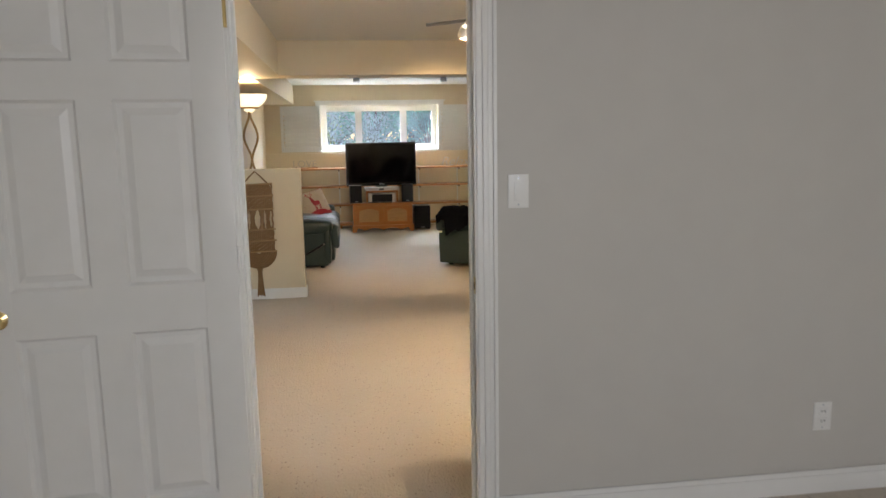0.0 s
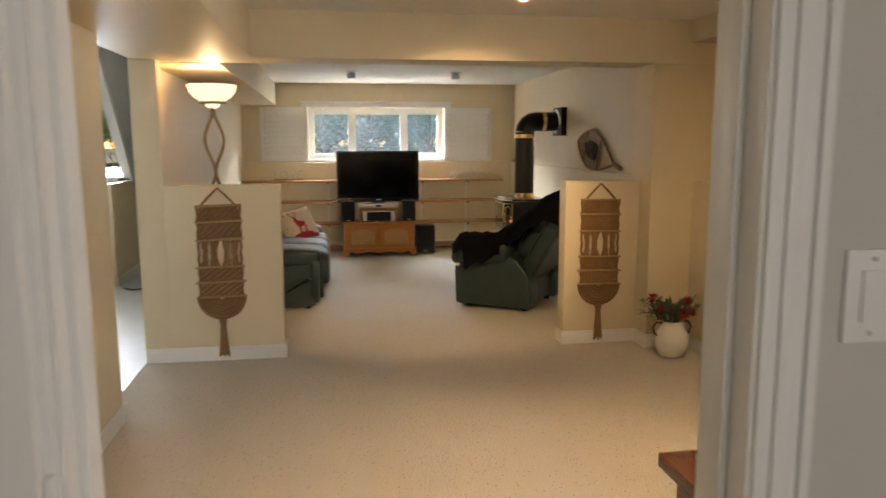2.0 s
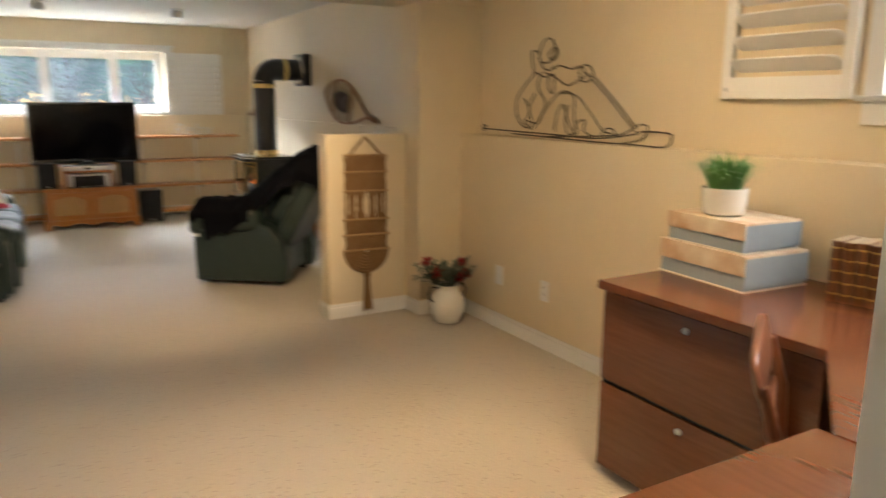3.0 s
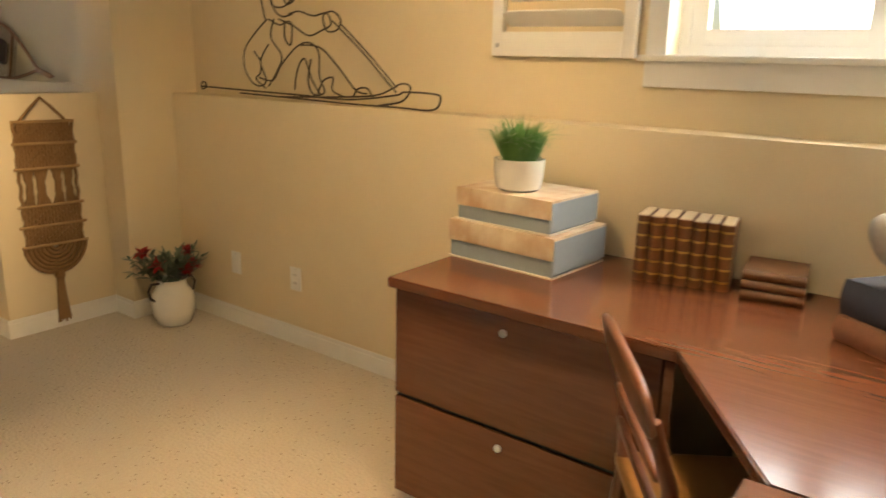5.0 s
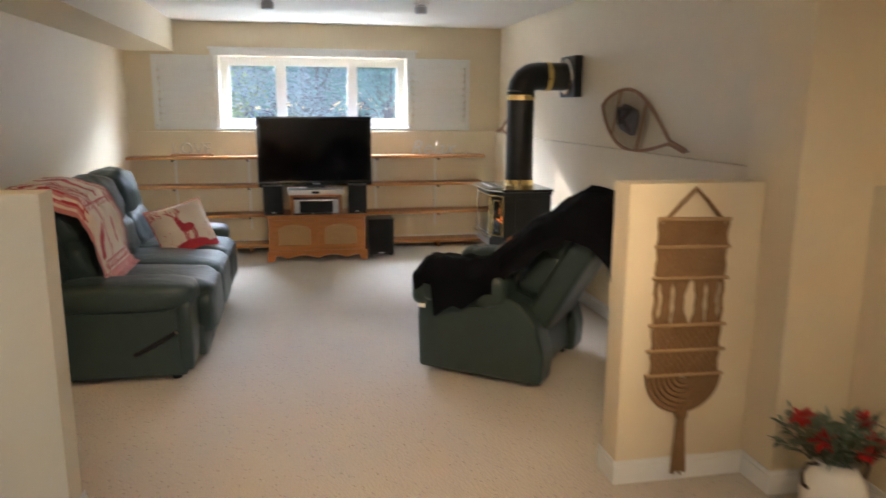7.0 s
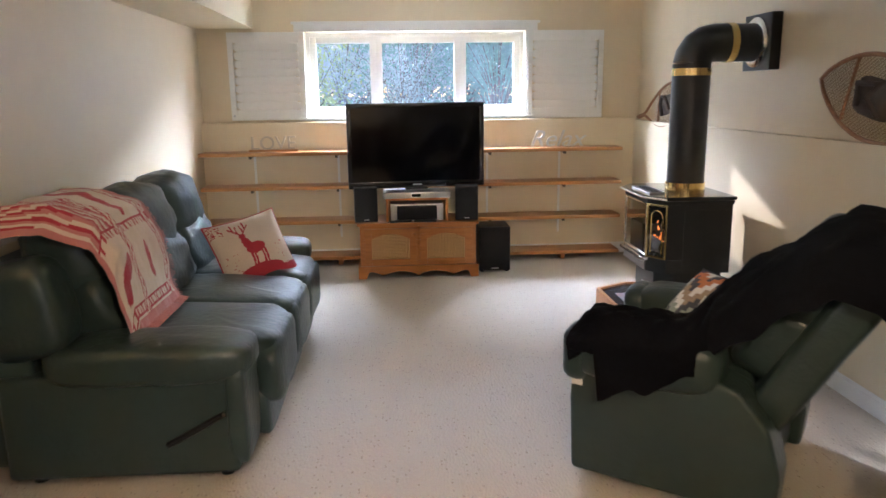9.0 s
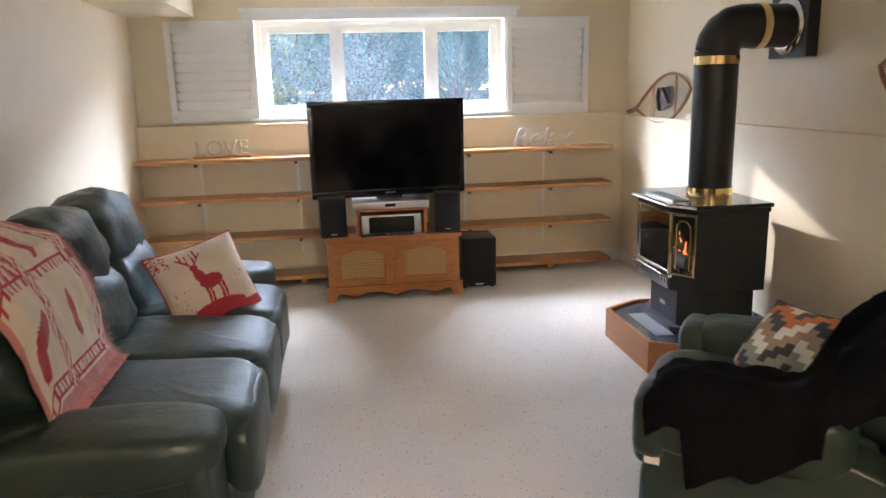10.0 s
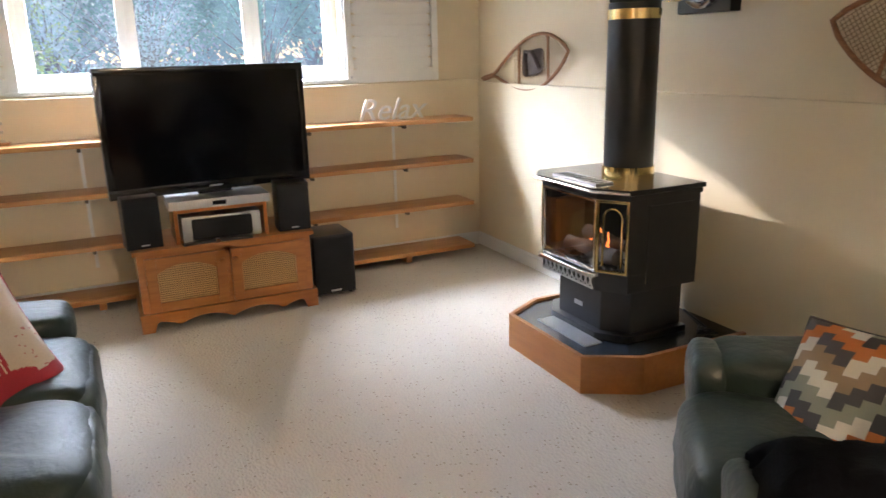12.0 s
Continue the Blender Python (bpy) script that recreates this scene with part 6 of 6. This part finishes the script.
def grass_pot():
    z = DZ + 0.232
    o = thing("potted_plant", pose(2.06, 4.475, z), "bushy green artificial grass in a small white pot", "plant")
    part("pot", lathe(bmesh.new(), [(0.058, 0), (0.070, 0.008), (0.078, 0.05), (0.080, 0.098), (0.074, 0.098), (0.07, 0.085)], 32), CERAMIC, o, "small white ceramic pot", 40)
    part("soil", lathe(bmesh.new(), [(0.071, 0.08), (0.02, 0.086)], 20), DARKGAP, o)
    rng = random.Random(11)
    bm = bmesh.new()
    for k in range(420):
        a = rng.uniform(0, 2 * math.pi); r = 0.055 * math.sqrt(rng.random())
        lean = rng.uniform(0.05, 1.15)
        l = rng.uniform(0.08, 0.165)
        d = Vector((math.cos(a), math.sin(a), 0))
        p0 = Vector((r * math.cos(a), r * math.sin(a), 0.085))
        p1 = p0 + d * l * 0.35 * lean + Vector((0, 0, l * 0.6)); p2 = p0 + d * l * 0.85 * lean + Vector((0, 0, l * (1 - 0.4 * lean)))
        s = Vector((-math.sin(a), math.cos(a), 0)) * 0.0032
        v = [bm.verts.new(q) for q in (p0 - s, p0 + s, p1 - s * 0.9, p1 + s * 0.9, p2)]
        bm.faces.new((v[0], v[1], v[3], v[2])); bm.faces.new((v[2], v[3], v[4]))
    tagged(part("blades", bm, mat("green_blade", (0.07, 0.20, 0.045), (0.14, 0.30, 0.09), rough=0.45, scale=40, big=12, bump=0), o, "green grass blades"), kind="stuff")


grass_pot()
SPINE = mat("worn_tan_leather", (0.20, 0.085, 0.030), (0.10, 0.04, 0.016), rough=0.45, scale=30, big=10, bump=0.4)
PAGE = mat("old_page_edges", (0.55, 0.45, 0.30), (0.46, 0.37, 0.24), rough=0.9, scale=200, bump=0.3)
GILT = mat("gilt_tooling", (0.55, 0.36, 0.12), rough=0.35, metal=0.7, bump=0)
NAVY = mat("navy_cloth_cover", (0.035, 0.045, 0.075), (0.025, 0.032, 0.055), rough=0.5, scale=90, bump=0.3)


def spine_book(m, w, h, d, label, cover=SPINE):
    """Upright book, rounded ribbed spine to -x."""
    o = thing("old_book", m, label, "book", "leather books on the desk")
    n = 8
    poly = [(d, -w / 2), (d, w / 2)] + [(0.012 - 0.012 * math.sin(math.pi * k / n), w / 2 - w * k / n) for k in range(n + 1)]
    part("cover", prism(bmesh.new(), poly, 0, h), cover, o, "", 40)
    part("page_block", B(0.015, d - 0.004, -w / 2 + 0.004, w / 2 - 0.004, h - 0.003, h + 0.0015), PAGE, o)
    for k in range(5):
        bm = bmesh.new()
        z = h * (0.12 + 0.19 * k)
        prism(bm, [(0.012 - 0.0145 * math.sin(math.pi * i / n), w / 2 - w * i / n) for i in range(n + 1)] + [(0.02, -w / 2), (0.02, w / 2)], z, z + 0.006)
        part("rib", bm, GILT, o, "", 40)


rng = random.Random(21)
y = 4.10
for k in range(7):
    w = rng.uniform(0.032, 0.042)
    spine_book(pose(2.115 + 0.05 * k / 6, y - w / 2, DZ, 0, 0, 10), w, 0.195 + rng.uniform(-0.004, 0.004), 0.15, "worn tan leather-bound book with gilt ribs")
    y -= w + 0.0015


def flat_book(m, w, d, h, cover, label):
    """Lying book; spine to -x side, pages on the others."""
    o = thing("large_book" if h > 0.04 else "old_book", m, label, "book", "stacked books on the desk")
    part("cover", B(0, d, -w / 2, w / 2, h - 0.005, h, bevel=0.001), cover, o)
    part("cover", B(0, d, -w / 2, w / 2, 0, 0.005, bevel=0.001), cover, o)
    n = 6
    part("spine", prism(bmesh.new(), [(0.004, 0), (0.004, h)] + [(-0.010 * math.sin(math.pi * k / n), h - h * k / n) for k in range(n + 1)], -w / 2, w / 2, Matrix(((1, 0, 0, 0), (0, 0, 1, 0), (0, 1, 0, 0), (0, 0, 0, 1)))), cover, o, "", 40)
    part("page_block", B(0.005, d - 0.006, -w / 2 + 0.005, w / 2 - 0.005, 0.005, h - 0.005), PAGE, o, "cream page block")


for k in range(3):
    flat_book(pose(2.16, 3.72, DZ + 0.028 * k, 0, 0, 8), 0.16, 0.17, 0.0275, SPINE, "small tan leather book lying in a stack")
flat_book(pose(1.90, 3.43, DZ, 0, 0, -36), 0.26, 0.20, 0.06, mat("brown_cloth_cover", (0.22, 0.10, 0.06), (0.15, 0.07, 0.045), rough=0.6, scale=60, bump=0.3), "thick brown clothbound book on the desk")
flat_book(pose(1.92, 3.43, DZ + 0.061, 0, 0, -36), 0.25, 0.19, 0.085, NAVY, "thick navy clothbound book lying on top")
sc = thing("stone_sculpture", pose(2.02, 3.40, DZ + 0.147), "abstract mottled grey stone sculpture on the books", "sculpture")
STONE = mat("speckled_stone", (0.38, 0.36, 0.34), (0.22, 0.21, 0.20), rough=0.4, scale=70, big=8, bump=0.2)
bm = pillowy(bmesh.new(), 0.10, 0.11, 0.215, T(0, -0.02, 0.105, 4, 0, 0), e=0.85, n=16)
pillowy(bm, 0.085, 0.085, 0.13, T(-0.01, 0.055, 0.10, -28, 0, 0), e=0.85, n=14)
part("stone", bm, STONE, sc, "", 80)
GL = thing("desk_globe", pose(1.03, 3.205, DZ), "antique-style desk globe with brown map markings", "globe")
part("base", lathe(bmesh.new(), [(0.075, 0), (0.075, 0.004), (0.04, 0.006)], 30), mat("dark_walnut", (0.07, 0.03, 0.015), rough=0.35), GL, "", 40)
gm = mat("map_ivory", (0.66, 0.52, 0.34), (0.58, 0.44, 0.27), rough=0.3, scale=30, big=6, bump=0.02, coat=0.3)
gl2 = mat("map_land", (0.42, 0.18, 0.07), (0.30, 0.20, 0.08), rough=0.3, scale=16, big=9, bump=0.02, coat=0.3)


def gpos(s, t):
    a, b = math.pi * (s - 0.5), 2 * math.pi * t
    return Vector((0.12 * math.cos(a) * math.cos(b), 0.12 * math.cos(a) * math.sin(b), 0.12 * math.sin(a)))


ball = patterned("ball", (90, 180, gpos, lambda s, t: 1 if noise.fractal(gpos(s, t) * 17 + Vector((3, 1, 2)), 0.7, 2.3, 7) > 0.22 else 0), (gm, gl2), GL, "ivory map ball")
ball.matrix_basis = pose(0, 0, 0.127, 18, 12, 40)
part("meridian", tube(bmesh.new(), [(0.0, 0.1225 * math.sin(radians(a)), 0.127 - 0.1225 * math.cos(radians(a))) for a in range(0, 181, 10)], 0.004, 8), IRON, GL, "dark metal meridian arm", 60)
part("finial", lathe(bmesh.new(), [(0.018, 0), (0.016, 0.006), (0.006, 0.010), (0.006, 0.026), (0.002, 0.03)], 16, T(0, 0.0, 0.245)), BLACKPLASTIC, GL, "", 40)
dl = thing("desk_lamp", pose(1.98, 3.10, DZ), "silver gooseneck desk lamp with a small flat head", "desk lamp")
part("base", lathe(bmesh.new(), [(0.07, 0), (0.07, 0.012), (0.02, 0.022)], 28), SILVER, dl, "", 40)
part("neck", tube(bmesh.new(), [(0, 0, 0.02), (0.02, 0.0, 0.25), (0.05, 0.03, 0.36), (0.08, 0.10, 0.405), (0.10, 0.15, 0.41)], 0.007, 10), SILVER, dl, "", 60)
part("head", pillowy(bmesh.new(), 0.055, 0.12, 0.022, T(0.11, 0.20, 0.412, 0, 0, -10), e=0.9, n=12), SILVER, dl, "silver lamp head", 80)

# ---- bentwood chair drawn up to the desk ----
CH = wood("reddish_chair_wood", (0.22, 0.085, 0.045), (0.14, 0.05, 0.026), scale=8, axis=2, rough=0.3)
ch = thing("desk_chair", pose(1.59, 3.615, 0, 0, 0, -56), "reddish wooden desk chair with a curved slatted back", "chair")
for s in (-1, 1):
    part("back_post", tube(bmesh.new(), [(-0.24, s * 0.20, 0), (-0.20, s * 0.20, 0.42), (-0.21, s * 0.205, 0.62), (-0.25, s * 0.20, 0.75)], [0.016, 0.018, 0.016, 0.014], 10), CH, ch, "", 60)
    part("front_leg", tube(bmesh.new(), [(0.20, s * 0.20, 0), (0.18, s * 0.19, 0.43)], [0.014, 0.019], 10), CH, ch, "", 60)
part("seat", B(-0.22, 0.22, -0.22, 0.22, 0.42, 0.455, bevel=0.015, seg=3), mat("light_seat_wood", (0.42, 0.22, 0.09), (0.33, 0.16, 0.06), rough=0.35, scale=20), ch, "", 50)
for z in (0.55, 0.635):
    part("back_slat", pillowy(bmesh.new(), 0.018, 0.40, 0.032, pose(-0.215 - 0.12 * (z - 0.5), 0, z, 0, -10, 0), e=0.4, n=8), CH, ch, "", 60)
part("crest_rail", pillowy(bmesh.new(), 0.026, 0.46, 0.12, pose(-0.262, 0, 0.765, 0, -14, 0), e=0.5, n=10), CH, ch, "smooth curved crest rail", 60)

# ---- stair and rail in the hall ----
sf = thing("staircase", pose(0, 0, 0), "white-painted staircase rising in the hall", "stairs")
for k in range(6):
    part("step", B(-3.30, -2.355, 9.28 + 0.2 * k, 9.60 + 0.2 * k, 0.18 * k + 0.006, 0.18 * (k + 1), bevel=0.01), CARPET, sf, "carpeted step")
    part("nosing", B(-3.30, -2.355, 9.272 + 0.2 * k, 9.282 + 0.2 * k, 0.18 * (k + 1) - 0.03, 0.18 * (k + 1) + 0.004, bevel=0.002), WHITE, sf, "white nosing")
part("landing", B(-3.30, -2.355, 10.56, 11.59, 0.9, 1.08), CARPET, sf)
cd = thing("loose_cable", pose(-2.02, 9.50, 0.006), "short dark cable lying on the hall floor", "cable")
part("cord", tube(bmesh.new(), [(-0.16, 0.10, 0.006), (-0.06, -0.02, 0.006), (0.02, 0.03, 0.006), (0.10, -0.05, 0.006), (0.22, -0.02, 0.006)], 0.006, 6), BLACKPLASTIC, cd, "", 60)

# ---- garden ----
def shrub(name, m, r, h, n, leafm, label, seed, leafsize=0.05, flowers=None):
    o = thing(name, m, label, "shrub" if h < 2.5 else "tree")
    rng = random.Random(seed)
    limbs = bmesh.new(); crown = bmesh.new(); fl = bmesh.new()
    tips = []
    for k in range(26):
        a = rng.uniform(0, 2 * math.pi); rr = r * math.sqrt(rng.random()); z = h * rng.uniform(0.35, 1.0) * (1 - 0.35 * (rr / r) ** 2)
        tip = Vector((rr * math.cos(a), rr * math.sin(a), z))
        mid = Vector((tip.x * 0.3, tip.y * 0.3, z * 0.5))
        tube(limbs, [(0, 0, 0), mid, tip], [0.008 * h / 2 + 0.004, 0.005 * h / 2 + 0.002, 0.003], 6)
        tips.append(tip)
    for k in range(n):
        t = rng.choice(tips)
        p = t * rng.uniform(0.55, 1.05) + Vector((rng.gauss(0, 1), rng.gauss(0, 1), rng.gauss(0, 1))) * 0.13 * r
        p.z = max(p.z, 0.05)
        leaf(crown, p, (rng.gauss(0, 1), rng.gauss(0, 1), rng.gauss(-0.2, 0.7)), leafsize * rng.uniform(0.6, 1.4), leafsize * 0.55)
    part("limbs", limbs, mat("bark", (0.16, 0.12, 0.09), (0.09, 0.07, 0.05), rough=0.9, scale=30, bump=0.6) if "bark" not in bpy.data.materials else bpy.data.materials["bark"], o)
    tagged(part("crown", crown, leafm, o), kind="stuff")
    if flowers:
        for k in range(flowers):
            t = rng.choice(tips) + Vector((rng.gauss(0, 0.05), -0.1, rng.gauss(0, 0.1)))
            for j in range(26):
                d = Vector((rng.gauss(0, 1), rng.gauss(0, 1), rng.gauss(0, 1))).normalized()
                leaf(fl, t + d * 0.055, d, 0.03, 0.03)
        part("flower_heads", fl, mat("dry_flower_head", (0.80, 0.72, 0.55), (0.62, 0.50, 0.34), rough=0.9, scale=30), o, "dry cream flower heads")
    return o


def leafmat(name, a, b):
    m = mat(name, a, b, rough=0.5, scale=3, big=1.2, bump=0, spread=0.3)
    p = m.node_tree.nodes["Principled BSDF"]
    nt = m.node_tree
    tr = nt.nodes.new("ShaderNodeBsdfTranslucent")
    tr.inputs["Color"].default_value = (*[min(1.0, c * 2.8) for c in b], 1)
    mx = nt.nodes.new("ShaderNodeMixShader"); mx.inputs[0].default_value = 0.5
    nt.links.new(p.outputs[0], mx.inputs[1]); nt.links.new(tr.outputs[0], mx.inputs[2])
    nt.links.new(mx.outputs[0], nt.nodes["Material Output"].inputs["Surface"])
    return m


GREEN1 = leafmat("dark_cedar_leaf", (0.08, 0.16, 0.11), (0.12, 0.23, 0.17))
GREEN2 = leafmat("light_shrub_leaf", (0.14, 0.22, 0.06), (0.24, 0.28, 0.10))
GREY = leafmat("grey_twig_leaf", (0.16, 0.19, 0.18), (0.26, 0.30, 0.30))
G0 = 0.95
shrub("hydrangea", pose(-0.80, 15.7, G0), 0.65, 1.30, 2600, GREEN2, "hydrangea bush with dry cream flower heads", 31, 0.06, 26)
shrub("twiggy_shrub", pose(0.45, 15.6, G0), 0.75, 1.5, 3200, GREY, "grey twiggy garden shrub outside the window", 32, 0.045)
shrub("cedar_shrub", pose(1.75, 15.9, G0), 0.9, 2.1, 5200, GREEN1, "dense dark green cedar outside the window", 33, 0.07)
shrub("twiggy_shrub", pose(-0.4, 16.5, G0), 1.2, 2.0, 3600, GREY, "pale leafy shrub farther out in the garden", 34, 0.06)
shrub("garden_tree", pose(3.6, 19.0, G0), 2.2, 5.5, 9000, GREEN1, "tall dark green tree in the garden", 35, 0.22)
shrub("garden_tree", pose(0.8, 20.5, G0), 2.4, 6.0, 9000, GREEN1, "tall dark green tree in the garden", 36, 0.23)
shrub("garden_tree", pose(-4.4, 20.0, G0), 1.9, 4.0, 6500, GREEN2, "sunlit yellow-green tree in the garden", 37, 0.20)
shrub("cedar_shrub", pose(0.7, 17.6, G0), 1.5, 3.0, 8000, GREEN1, "dense dark green cedar farther out", 38, 0.10)
shrub("garden_tree", pose(-1.4, 17.2, G0), 1.2, 2.4, 3200, GREEN2, "light green leafy shrub in the garden", 39, 0.09)
shrub("garden_tree", pose(-8.6, 25.0, G0), 3.0, 7.0, 7500, GREEN1, "tall dark tree at the garden's edge", 40, 0.36)
shrub("garden_tree", pose(6.5, 24.0, G0), 3.2, 7.5, 7500, GREEN1, "tall dark tree at the garden's edge", 41, 0.36)
shrub("garden_tree", pose(1.0, 26.0, G0), 3.6, 8.0, 8000, GREY, "tall pale grey-green tree at the garden's edge", 42, 0.40)
for k, (x, y) in enumerate(((-6.4, 22.0), (-4.3, 21.4), (-2.2, 21.8), (-0.2, 21.2), (1.8, 21.7), (3.8, 21.3), (5.9, 21.9))):
    shrub("cedar_shrub", pose(x, y, G0), 1.45, 2.9, 4200, GREEN1, "dense dark green cedar of the far hedge", 50 + k, 0.17)
